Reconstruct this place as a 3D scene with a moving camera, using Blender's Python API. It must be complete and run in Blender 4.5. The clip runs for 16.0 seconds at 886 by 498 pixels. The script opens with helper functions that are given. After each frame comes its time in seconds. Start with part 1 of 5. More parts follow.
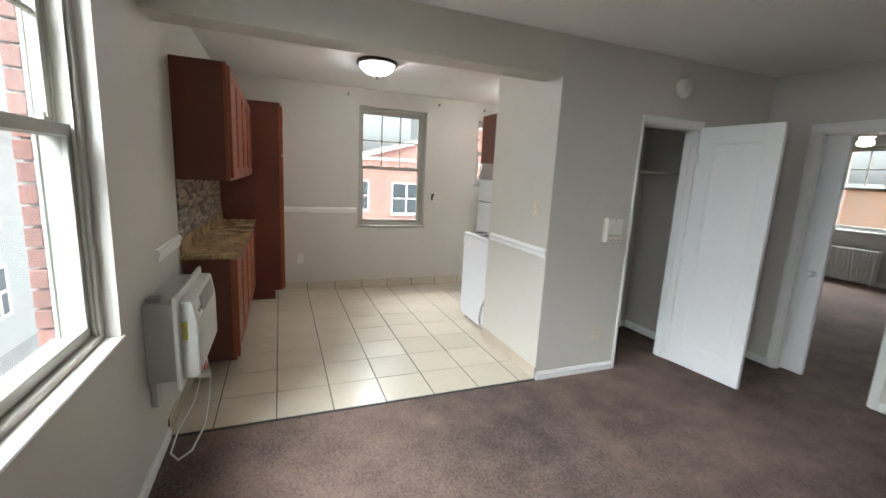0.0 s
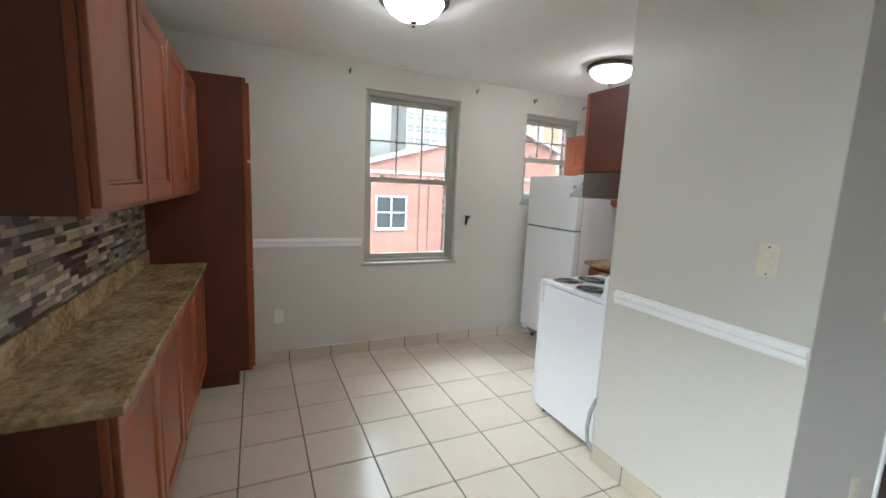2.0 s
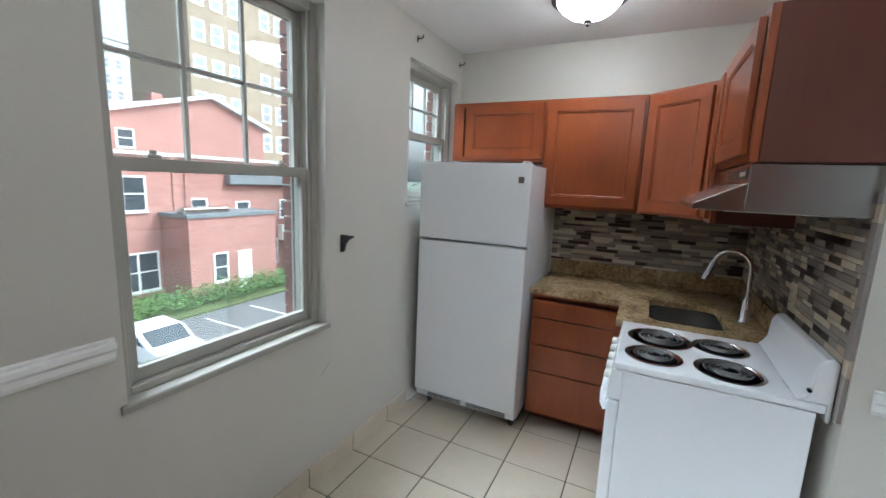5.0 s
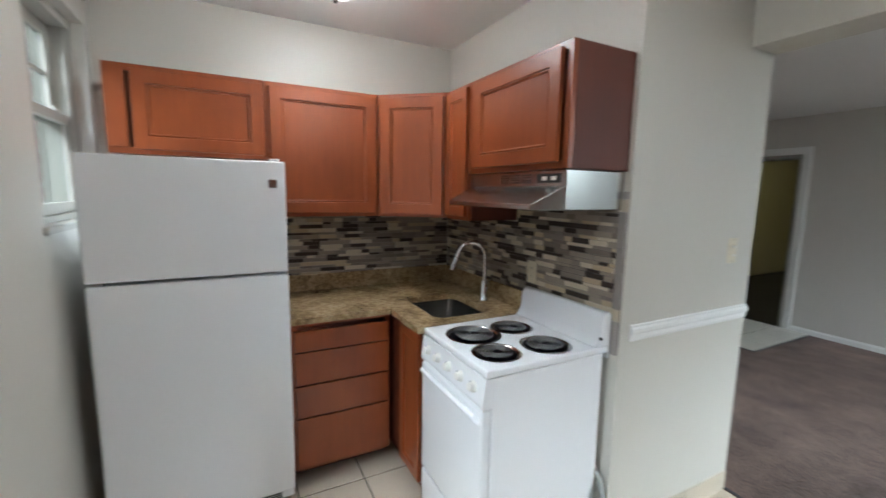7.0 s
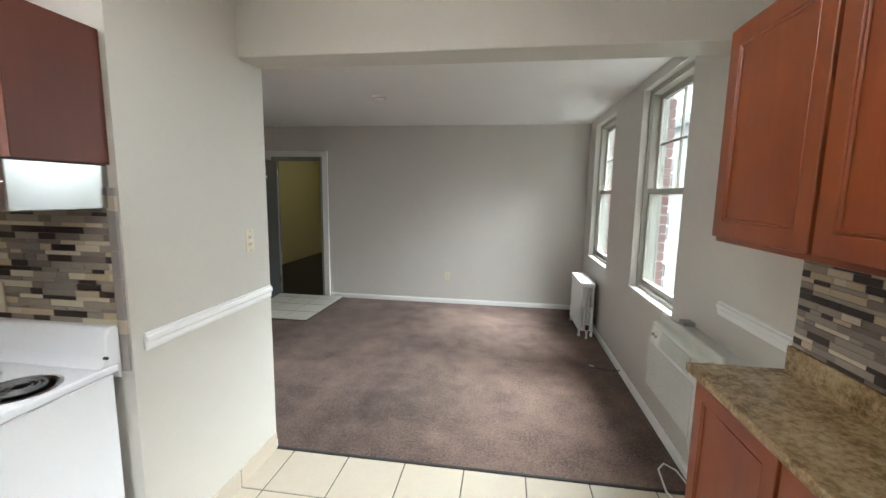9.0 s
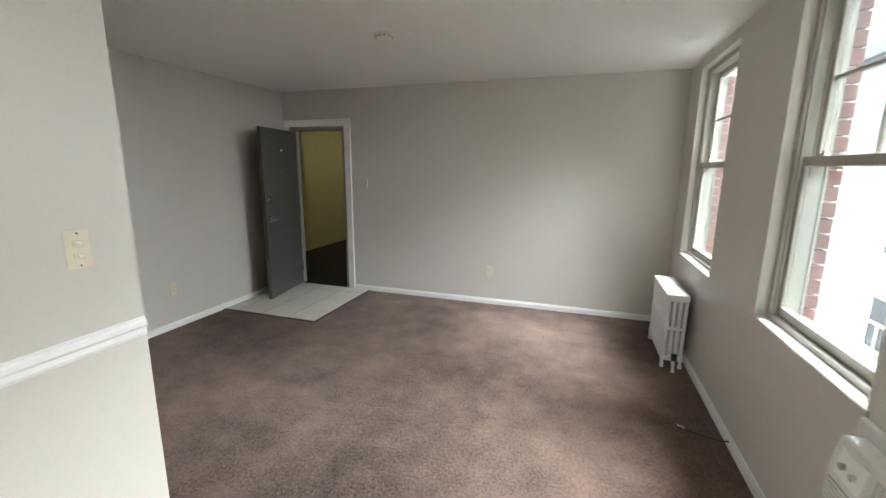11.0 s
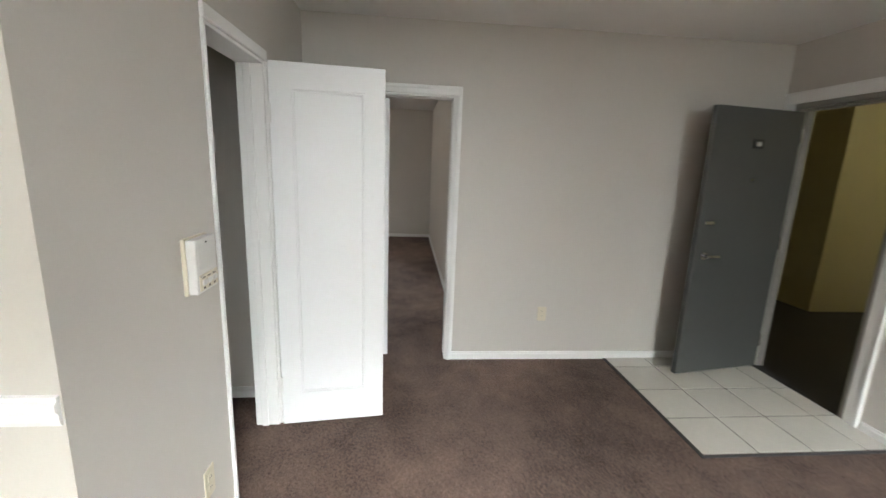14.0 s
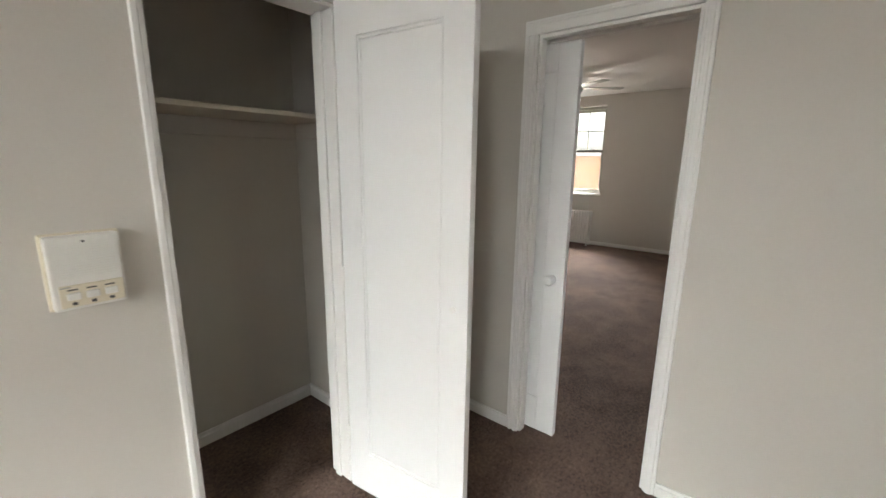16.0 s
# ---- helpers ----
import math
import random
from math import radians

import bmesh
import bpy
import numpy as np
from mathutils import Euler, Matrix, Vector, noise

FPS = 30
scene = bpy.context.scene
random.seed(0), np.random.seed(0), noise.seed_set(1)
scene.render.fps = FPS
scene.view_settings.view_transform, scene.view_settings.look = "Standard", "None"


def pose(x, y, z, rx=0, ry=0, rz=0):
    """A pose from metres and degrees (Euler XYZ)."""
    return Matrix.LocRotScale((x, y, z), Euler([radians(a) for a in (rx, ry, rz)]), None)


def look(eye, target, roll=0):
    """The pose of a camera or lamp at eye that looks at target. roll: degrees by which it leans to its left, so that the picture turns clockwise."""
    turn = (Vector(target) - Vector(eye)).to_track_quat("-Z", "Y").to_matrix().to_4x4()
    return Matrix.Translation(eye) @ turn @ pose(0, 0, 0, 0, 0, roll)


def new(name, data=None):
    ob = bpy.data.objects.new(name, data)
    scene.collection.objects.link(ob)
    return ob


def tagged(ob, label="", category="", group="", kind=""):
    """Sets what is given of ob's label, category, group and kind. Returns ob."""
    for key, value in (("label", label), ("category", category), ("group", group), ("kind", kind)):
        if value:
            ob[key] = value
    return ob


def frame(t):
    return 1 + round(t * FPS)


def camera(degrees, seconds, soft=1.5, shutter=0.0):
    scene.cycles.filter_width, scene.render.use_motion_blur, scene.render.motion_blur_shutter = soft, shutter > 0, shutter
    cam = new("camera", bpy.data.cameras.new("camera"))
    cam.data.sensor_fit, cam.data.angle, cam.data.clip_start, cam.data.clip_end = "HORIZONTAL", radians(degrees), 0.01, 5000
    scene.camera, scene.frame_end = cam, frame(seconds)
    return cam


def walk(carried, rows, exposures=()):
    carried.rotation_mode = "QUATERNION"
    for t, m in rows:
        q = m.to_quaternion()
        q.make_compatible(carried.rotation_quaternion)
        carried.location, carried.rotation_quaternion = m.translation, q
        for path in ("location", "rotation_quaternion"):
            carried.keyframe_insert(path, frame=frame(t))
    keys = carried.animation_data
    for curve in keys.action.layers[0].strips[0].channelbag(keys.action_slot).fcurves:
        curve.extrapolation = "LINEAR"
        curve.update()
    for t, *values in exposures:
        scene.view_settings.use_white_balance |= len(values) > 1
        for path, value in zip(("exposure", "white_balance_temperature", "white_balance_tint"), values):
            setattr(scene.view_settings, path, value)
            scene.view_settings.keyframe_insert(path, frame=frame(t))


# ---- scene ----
cam = camera(94.2, 16.0, shutter=0.3)
PATH = [
    (0, (1.424, 2.137, 1.489), (2.155, 3.964, 1.137), 2.9),
    (0.5, (1.5, 2.537, 1.484), (2.127, 4.407, 1.152), 2.4),
    (1, (1.545, 2.978, 1.498), (2.159, 4.852, 1.165), 2.3),
    (1.5, (1.486, 3.422, 1.514), (2.228, 5.251, 1.191), 2.7),
    (2, (1.488, 3.87, 1.488), (2.312, 5.669, 1.196), 2.5),
    (2.5, (1.448, 4.277, 1.509), (2.442, 5.989, 1.22), 2.6),
    (3, (1.406, 4.651, 1.549), (2.548, 6.266, 1.255), 2.9),
    (3.5, (1.541, 4.999, 1.522), (2.795, 6.532, 1.242), 2.9),
    (3.7, (1.573, 5.128, 1.525), (2.892, 6.604, 1.24), 3.1),
    (5.8, (1.838, 6.479, 1.516), (3.795, 6.762, 1.212), 1.8),
    (6, (1.885, 6.571, 1.502), (3.861, 6.685, 1.214), 1.8),
    (6.5, (2.032, 6.73, 1.489), (3.988, 6.409, 1.222), 1.5),
    (7, (2.107, 6.815, 1.523), (3.869, 5.908, 1.252), 1.0),
    (7.5, (2.087, 6.844, 1.52), (3.399, 5.356, 1.267), 1.5),
    (8, (2.017, 6.827, 1.535), (2.785, 4.999, 1.275), 1.7),
    (8.5, (1.953, 6.817, 1.547), (2.302, 4.865, 1.286), 1.6),
    (8.7, (1.923, 6.785, 1.539), (2.212, 4.823, 1.279), 1.0),
    (10.8, (1.731, 5.68, 1.536), (2.267, 3.792, 1.15), 0.0),
    (11, (1.738, 5.561, 1.532), (2.348, 3.696, 1.146), 0.5),
    (11.5, (1.728, 5.206, 1.472), (2.615, 3.456, 1.081), 0.8),
    (12, (1.717, 4.912, 1.507), (2.917, 3.37, 1.079), 1.0),
    (12.5, (1.681, 4.619, 1.52), (3.141, 3.322, 1.087), 1.4),
    (13, (1.842, 4.365, 1.482), (3.532, 3.378, 1.073), 1.9),
    (13.5, (2.087, 4.117, 1.489), (3.957, 3.527, 1.094), 2.2),
    (14, (2.356, 3.857, 1.501), (4.306, 3.675, 1.097), 2.2),
    (14.5, (2.659, 3.691, 1.45), (4.604, 3.955, 1.069), 1.8),
    (15, (2.966, 3.482, 1.447), (4.788, 4.205, 1.053), 1.3),
    (15.5, (3.237, 3.307, 1.47), (4.874, 4.372, 1.041), 0.9),
    (16, (3.552, 3.237, 1.418), (5.07, 4.469, 1.0), 0.7),
]
EXPOSURES = [
    (0.0, 2.5, 6200, 8), (1.5, 2.45, 6000, 7), (2.0, 2.4, 5900, 6), (3.5, 2.35, 5700, 5), (6.0, 2.1, 5500, 4), (6.5, 2.1, 5600, 4), (7.0, 2.35, 5800, 5), (7.5, 2.5, 6000, 5), (8.5, 2.75, 6150, 6),
    (11.0, 2.85, 6300, 8), (11.5, 3.0, 6350, 8), (12.5, 3.1, 6350, 9), (13.5, 3.15, 6450, 9), (14.5, 3.25, 6600, 10), (15.0, 3.25, 6700, 10), (16.0, 3.2, 6800, 10),
]
walk(cam, [(t, look(eye, target, roll)) for t, eye, target, roll in PATH], EXPOSURES)
# world, sun and the sky's light at the windows
world = bpy.data.worlds.new("overcast_sky")
scene.world = world
world.use_nodes = True
wn = world.node_tree.nodes
wl = world.node_tree.links
sky = wn.new("ShaderNodeTexSky")
sky.sky_type = "NISHITA"
sky.sun_disc = False
sky.sun_elevation = radians(48)
sky.sun_rotation = radians(146)
sky.dust_density = 6.0
sky.air_density = 1.2
pale = wn.new("ShaderNodeHueSaturation")
pale.inputs["Saturation"].default_value = 0.16
pale.inputs["Value"].default_value = 1.15
wl.new(sky.outputs["Color"], pale.inputs["Color"])
wl.new(pale.outputs["Color"], wn["Background"].inputs["Color"])
wn["Background"].inputs["Strength"].default_value = 0.15

sun = new("sun", bpy.data.lights.new("sun", "SUN"))
sun.data.energy = 0.9
sun.data.angle = radians(25)
sun.data.color = (1.0, 0.96, 0.9)
sun.matrix_world = look((15, -22, 28), (0, 0, 0))


def sky_lamp(x, y, z, tx, ty, tz, w, h, watts):
    lamp = new("window_sky_light", bpy.data.lights.new("window_sky_light", "AREA"))
    lamp.data.shape, lamp.data.size, lamp.data.size_y = "RECTANGLE", w, h
    lamp.data.energy = watts
    lamp.data.color = (0.93, 0.97, 1.0)
    lamp.matrix_world = look((x, y, z), (tx, ty, tz))
    return lamp


sky_lamp(-3.4, 1.5, 6.6, 0.7, 2.2, 1.5, 7.0, 5.0, 1100)
sky_lamp(-4.2, 0.9, 4.9, 2.8, 2.9, 2.6, 7.4, 6.0, 580)
sky_lamp(1.7, 11.6, 6.3, 2.8, 7.0, 1.2, 5.5, 4.0, 420)
sky_lamp(15.3, 6.2, 5.2, 9.2, 5.8, 2.0, 7.0, 5.0, 1300)
# materials
def nodes_of(name):
    m = bpy.data.materials.new(name)
    m.use_nodes = True
    return m, m.node_tree.nodes, m.node_tree.links, m.node_tree.nodes["Principled BSDF"]


def ramp(n, stops):
    r = n.new("ShaderNodeValToRGB")
    e = r.color_ramp.elements
    while len(e) < len(stops):
        e.new(0.5)
    for i, (p, c) in enumerate(stops):
        e[i].position, e[i].color = p, (*c, 1)
    return r


def tex_coords(n, l, scale=(1, 1, 1)):
    tc = n.new("ShaderNodeTexCoord")
    mp = n.new("ShaderNodeMapping")
    mp.inputs["Scale"].default_value = scale
    l.new(tc.outputs["Object"], mp.inputs["Vector"])
    return mp.outputs["Vector"]


def noise_tex(n, l, vec, scale, detail=3.0, rough=0.55):
    t = n.new("ShaderNodeTexNoise")
    t.inputs["Scale"].default_value, t.inputs["Detail"].default_value = scale, detail
    t.inputs["Roughness"].default_value = rough
    l.new(vec, t.inputs["Vector"])
    return t.outputs["Fac"]


def shade(c, k):
    return tuple(min(1.0, v * k) for v in c)


def surface(name, color, rough=0.6, metal=0.0, big=1.3, fine=60.0, vary=0.06, bump=0.05, stretch=(1, 1, 1), spec=0.5, rvary=0.08, per_object=0.0):
    """A painted, plastic, stone or metal surface: broad tone drift, fine grain, relief and uneven gloss."""
    m, n, l, b = nodes_of(name)
    v = tex_coords(n, l, stretch)
    a, f = noise_tex(n, l, v, big, 4), noise_tex(n, l, v, fine, 3)
    add = n.new("ShaderNodeMath")
    add.operation = "MULTIPLY_ADD"
    add.inputs[1].default_value = 0.35
    l.new(f, add.inputs[0])
    sc = n.new("ShaderNodeMath")
    sc.operation = "MULTIPLY"
    sc.inputs[1].default_value = 0.65
    l.new(a, sc.inputs[0])
    l.new(sc.outputs[0], add.inputs[2])
    r = ramp(n, [(0.3, shade(color, 1 - vary)), (0.7, shade(color, 1 + vary))])
    l.new(add.outputs[0], r.inputs["Fac"])
    out = r.outputs["Color"]
    if per_object:
        oi = n.new("ShaderNodeObjectInfo")
        mr = n.new("ShaderNodeMapRange")
        mr.inputs["To Min"].default_value, mr.inputs["To Max"].default_value = 1 - per_object, 1 + per_object
        l.new(oi.outputs["Random"], mr.inputs["Value"])
        hs = n.new("ShaderNodeHueSaturation")
        l.new(mr.outputs["Result"], hs.inputs["Value"])
        l.new(out, hs.inputs["Color"])
        out = hs.outputs["Color"]
    l.new(out, b.inputs["Base Color"])
    rr = n.new("ShaderNodeMapRange")
    rr.inputs["To Min"].default_value, rr.inputs["To Max"].default_value = max(0.02, rough - rvary), min(1, rough + rvary)
    l.new(a, rr.inputs["Value"])
    l.new(rr.outputs["Result"], b.inputs["Roughness"])
    b.inputs["Metallic"].default_value = metal
    b.inputs["Specular IOR Level"].default_value = spec
    if bump:
        bp = n.new("ShaderNodeBump")
        bp.inputs["Strength"].default_value, bp.inputs["Distance"].default_value = bump, 0.004
        l.new(f, bp.inputs["Height"])
        l.new(bp.outputs["Normal"], b.inputs["Normal"])
    return m


def wood(name, dark, light, rough=0.38, along=(14, 14, 1.2), coat=0.25):
    m, n, l, b = nodes_of(name)
    v = tex_coords(n, l, along)
    g = noise_tex(n, l, v, 3.0, 6, 0.65)
    v2 = tex_coords(n, l, (1, 1, 0.5))
    blotch = noise_tex(n, l, v2, 3.5, 3)
    r = ramp(n, [(0.25, dark), (0.75, light)])
    mix = n.new("ShaderNodeMath")
    mix.operation = "MULTIPLY_ADD"
    mix.inputs[1].default_value = 0.26
    l.new(g, mix.inputs[0])
    sc = n.new("ShaderNodeMath")
    sc.operation = "MULTIPLY"
    sc.inputs[1].default_value = 0.74
    l.new(blotch, sc.inputs[0])
    l.new(sc.outputs[0], mix.inputs[2])
    l.new(mix.outputs[0], r.inputs["Fac"])
    l.new(r.outputs["Color"], b.inputs["Base Color"])
    b.inputs["Roughness"].default_value = rough
    b.inputs["Coat Weight"].default_value = coat
    b.inputs["Coat Roughness"].default_value = 0.3
    bp = n.new("ShaderNodeBump")
    bp.inputs["Strength"].default_value, bp.inputs["Distance"].default_value = 0.06, 0.002
    l.new(g, bp.inputs["Height"])
    l.new(bp.outputs["Normal"], b.inputs["Normal"])
    return m


def carpet_mat(name, dark, light):
    m, n, l, b = nodes_of(name)
    v = tex_coords(n, l)
    pile, tuft, tread = noise_tex(n, l, v, 300, 2), noise_tex(n, l, v, 62, 7, 0.9), noise_tex(n, l, v, 4.5, 5, 0.66)
    broad = noise_tex(n, l, v, 0.9, 3)
    m1 = n.new("ShaderNodeMath")
    m1.operation = "MULTIPLY_ADD"
    m1.inputs[1].default_value = 0.6
    m2 = n.new("ShaderNodeMath")
    m2.operation = "MULTIPLY_ADD"
    m2.inputs[1].default_value = 0.17
    m3 = n.new("ShaderNodeMath")
    m3.operation = "MULTIPLY"
    m3.inputs[1].default_value = 0.2
    l.new(broad, m3.inputs[0])
    l.new(tread, m2.inputs[0])
    l.new(m3.outputs[0], m2.inputs[2])
    l.new(tuft, m1.inputs[0])
    l.new(m2.outputs[0], m1.inputs[2])
    r = ramp(n, [(0.39, dark), (0.61, light)])
    l.new(m1.outputs[0], r.inputs["Fac"])
    l.new(r.outputs["Color"], b.inputs["Base Color"])
    b.inputs["Roughness"].default_value = 0.95
    b.inputs["Specular IOR Level"].default_value = 0.15
    b.inputs["Sheen Weight"].default_value = 0.1
    b.inputs["Sheen Roughness"].default_value = 0.5
    hs = n.new("ShaderNodeMath")
    hs.operation = "ADD"
    l.new(pile, hs.inputs[0])
    l.new(tuft, hs.inputs[1])
    bp = n.new("ShaderNodeBump")
    bp.inputs["Strength"].default_value, bp.inputs["Distance"].default_value = 0.7, 0.008
    l.new(hs.outputs[0], bp.inputs["Height"])
    l.new(bp.outputs["Normal"], b.inputs["Normal"])
    return m


def granite_mat(name):
    m, n, l, b = nodes_of(name)
    v = tex_coords(n, l)
    a, c = noise_tex(n, l, v, 45, 5, 0.75), noise_tex(n, l, v, 6, 4, 0.6)
    sc = n.new("ShaderNodeMath")
    sc.operation = "MULTIPLY_ADD"
    sc.inputs[1].default_value = 0.6
    s2 = n.new("ShaderNodeMath")
    s2.operation = "MULTIPLY"
    s2.inputs[1].default_value = 0.4
    l.new(a, sc.inputs[0])
    l.new(c, s2.inputs[0])
    l.new(s2.outputs[0], sc.inputs[2])
    r = ramp(n, [(0.32, (0.07, 0.045, 0.025)), (0.44, (0.25, 0.17, 0.085)), (0.54, (0.42, 0.31, 0.17)), (0.68, (0.58, 0.48, 0.31))])
    l.new(sc.outputs[0], r.inputs["Fac"])
    l.new(r.outputs["Color"], b.inputs["Base Color"])
    b.inputs["Roughness"].default_value = 0.2
    return m


def mosaic_mat(name, stops, rough=0.3):
    m, n, l, b = nodes_of(name)
    geo = n.new("ShaderNodeNewGeometry")
    r = ramp(n, stops)
    r.color_ramp.interpolation = "CONSTANT"
    l.new(geo.outputs["Random Per Island"], r.inputs["Fac"])
    v = tex_coords(n, l, (1, 1, 3))
    f = noise_tex(n, l, v, 60, 3)
    mx = n.new("ShaderNodeHueSaturation")
    mr = n.new("ShaderNodeMapRange")
    mr.inputs["To Min"].default_value, mr.inputs["To Max"].default_value = 0.8, 1.2
    l.new(f, mr.inputs["Value"])
    l.new(mr.outputs["Result"], mx.inputs["Value"])
    l.new(r.outputs["Color"], mx.inputs["Color"])
    l.new(mx.outputs["Color"], b.inputs["Base Color"])
    b.inputs["Roughness"].default_value = rough
    return m


def glass_mat(name):
    """Old window glass with a grey tint to dim the bright outdoors, a thin film of dust and a Fresnel sheen."""
    m, n, l, b = nodes_of(name)
    n.remove(b)
    tr, gl, mix, lw = n.new("ShaderNodeBsdfTransparent"), n.new("ShaderNodeBsdfGlossy"), n.new("ShaderNodeMixShader"), n.new("ShaderNodeLayerWeight")
    tr.inputs["Color"].default_value = (0.72, 0.74, 0.73, 1)
    gl.inputs["Roughness"].default_value = 0.02
    pw, sc = n.new("ShaderNodeMath"), n.new("ShaderNodeMath")
    pw.operation, sc.operation = "POWER", "MULTIPLY_ADD"
    pw.inputs[1].default_value = 5.0
    sc.inputs[1].default_value, sc.inputs[2].default_value = 0.5, 0.03
    l.new(lw.outputs["Facing"], pw.inputs[0])
    l.new(pw.outputs[0], sc.inputs[0])
    l.new(sc.outputs[0], mix.inputs[0])
    dust, film, smear = n.new("ShaderNodeBsdfTranslucent"), n.new("ShaderNodeMixShader"), n.new("ShaderNodeMapRange")
    dust.inputs["Color"].default_value = (0.6, 0.62, 0.62, 1)
    smear.inputs["To Min"].default_value, smear.inputs["To Max"].default_value = 0.004, 0.022
    l.new(noise_tex(n, l, tex_coords(n, l, (1, 1, 0.6)), 5, 4), smear.inputs["Value"])
    l.new(smear.outputs["Result"], film.inputs[0])
    l.new(tr.outputs[0], film.inputs[1])
    l.new(dust.outputs[0], film.inputs[2])
    l.new(film.outputs[0], mix.inputs[1])
    l.new(gl.outputs[0], mix.inputs[2])
    l.new(mix.outputs[0], n["Material Output"].inputs["Surface"])
    return m


def lit_mat(name, color, strength):
    m, n, l, b = nodes_of(name)
    b.inputs["Base Color"].default_value = (*color, 1)
    b.inputs["Emission Color"].default_value = (*color, 1)
    b.inputs["Emission Strength"].default_value = strength
    b.inputs["Roughness"].default_value = 0.35
    return m


def brick_mat(name, c1, c2, mortar, scale=1.0):
    """Far brickwork: courses in the material."""
    m, n, l, b = nodes_of(name)
    tc = n.new("ShaderNodeTexCoord")
    sep = n.new("ShaderNodeSeparateXYZ")
    l.new(tc.outputs["Object"], sep.inputs[0])
    s = n.new("ShaderNodeMath")
    s.operation = "ADD"
    l.new(sep.outputs["X"], s.inputs[0])
    l.new(sep.outputs["Y"], s.inputs[1])
    cmb = n.new("ShaderNodeCombineXYZ")
    l.new(s.outputs[0], cmb.inputs["X"])
    l.new(sep.outputs["Z"], cmb.inputs["Y"])
    bt = n.new("ShaderNodeTexBrick")
    bt.inputs["Color1"].default_value, bt.inputs["Color2"].default_value, bt.inputs["Mortar"].default_value = (*c1, 1), (*c2, 1), (*mortar, 1)
    bt.inputs["Scale"].default_value = scale
    bt.inputs["Brick Width"].default_value, bt.inputs["Row Height"].default_value, bt.inputs["Mortar Size"].default_value = 0.21, 0.075, 0.008
    l.new(cmb.outputs[0], bt.inputs["Vector"])
    v = tex_coords(n, l)
    f = noise_tex(n, l, v, 0.5, 4)
    mr = n.new("ShaderNodeMapRange")
    mr.inputs["To Min"].default_value, mr.inputs["To Max"].default_value = 0.75, 1.25
    l.new(f, mr.inputs["Value"])
    hs = n.new("ShaderNodeHueSaturation")
    l.new(mr.outputs["Result"], hs.inputs["Value"])
    l.new(bt.outputs["Color"], hs.inputs["Color"])
    l.new(hs.outputs["Color"], b.inputs["Base Color"])
    b.inputs["Roughness"].default_value = 0.85
    return m


WALL = surface("warm_grey_wall_paint", (0.62, 0.592, 0.543), 0.5, big=0.8, fine=120, vary=0.025, bump=0.12, spec=0.35)
KWALL = surface("cream_wall_paint", (0.615, 0.59, 0.53), 0.42, big=0.9, fine=110, vary=0.025, bump=0.12, spec=0.4)
CEIL = surface("ceiling_paint", (0.84, 0.83, 0.81), 0.75, big=0.9, fine=90, vary=0.02, bump=0.15)
TRIM = surface("white_gloss_trim", (0.86, 0.86, 0.84), 0.34, big=3, fine=70, vary=0.01, bump=0, rvary=0.015)
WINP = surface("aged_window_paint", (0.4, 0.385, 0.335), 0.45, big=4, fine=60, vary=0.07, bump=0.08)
DOORW = surface("white_door_enamel", (0.87, 0.88, 0.88), 0.36, big=2, fine=50, vary=0.01, bump=0, rvary=0.015)
DOORG = surface("charcoal_door_paint", (0.075, 0.08, 0.075), 0.4, big=2, fine=60, vary=0.1, bump=0.06)
CARPET = carpet_mat("brown_carpet", (0.025, 0.0148, 0.0116), (0.34, 0.228, 0.18))
TILE = surface("beige_floor_tile", (0.6, 0.53, 0.42), 0.19, big=5, fine=45, vary=0.05, bump=0.02, per_object=0.05, rvary=0.015)
TILEW = surface("pale_entry_tile", (0.62, 0.6, 0.54), 0.3, big=5, fine=45, vary=0.06, bump=0.02, per_object=0.05)
GROUT = surface("dark_grout", (0.075, 0.062, 0.048), 0.9, fine=200, vary=0.2)
CHERRY = wood("cherry_cabinet_wood", (0.15, 0.03, 0.009), (0.37, 0.09, 0.023), 0.34)
# cherry of sides and plinths, darkened for the shade they stand in
CHERRY_SHADED = wood("shade_toned_cherry_side", (0.075, 0.017, 0.008), (0.145, 0.035, 0.016), 0.5, coat=0.04)
GRANITE = granite_mat("golden_granite")
WHITE = surface("white_appliance_enamel", (0.83, 0.84, 0.86), 0.25, big=2, fine=150, vary=0.012, bump=0, rvary=0.008)
PLASTIC = surface("white_plastic", (0.78, 0.77, 0.73), 0.4, big=3, fine=90, vary=0.03)
IVORY = surface("ivory_plastic", (0.7, 0.64, 0.5), 0.4, big=6, fine=90, vary=0.04)
ACPLASTIC = surface("aged_white_plastic", (0.66, 0.66, 0.61), 0.42, big=5, fine=90, vary=0.05)
ACSLEEVE = surface("painted_metal_sleeve", (0.52, 0.52, 0.48), 0.5, big=4, vary=0.07)
SLEEVE = surface("grey_metal_sleeve", (0.36, 0.37, 0.35), 0.5, big=4, vary=0.08)
BLACK = surface("black_enamel", (0.02, 0.02, 0.022), 0.3, vary=0.2)
RUBBER = surface("dark_rubber", (0.04, 0.04, 0.042), 0.7, vary=0.15)
STEEL = surface("brushed_steel", (0.42, 0.41, 0.395), 0.25, 1.0, big=2, fine=40, vary=0.04, bump=0.02, stretch=(1, 1, 30), rvary=0.02)
CHROME = surface("polished_chrome", (0.78, 0.78, 0.79), 0.16, 1.0, vary=0.03, bump=0)
BRONZE = surface("dark_bronze_metal", (0.06, 0.045, 0.035), 0.4, 0.8, vary=0.15)
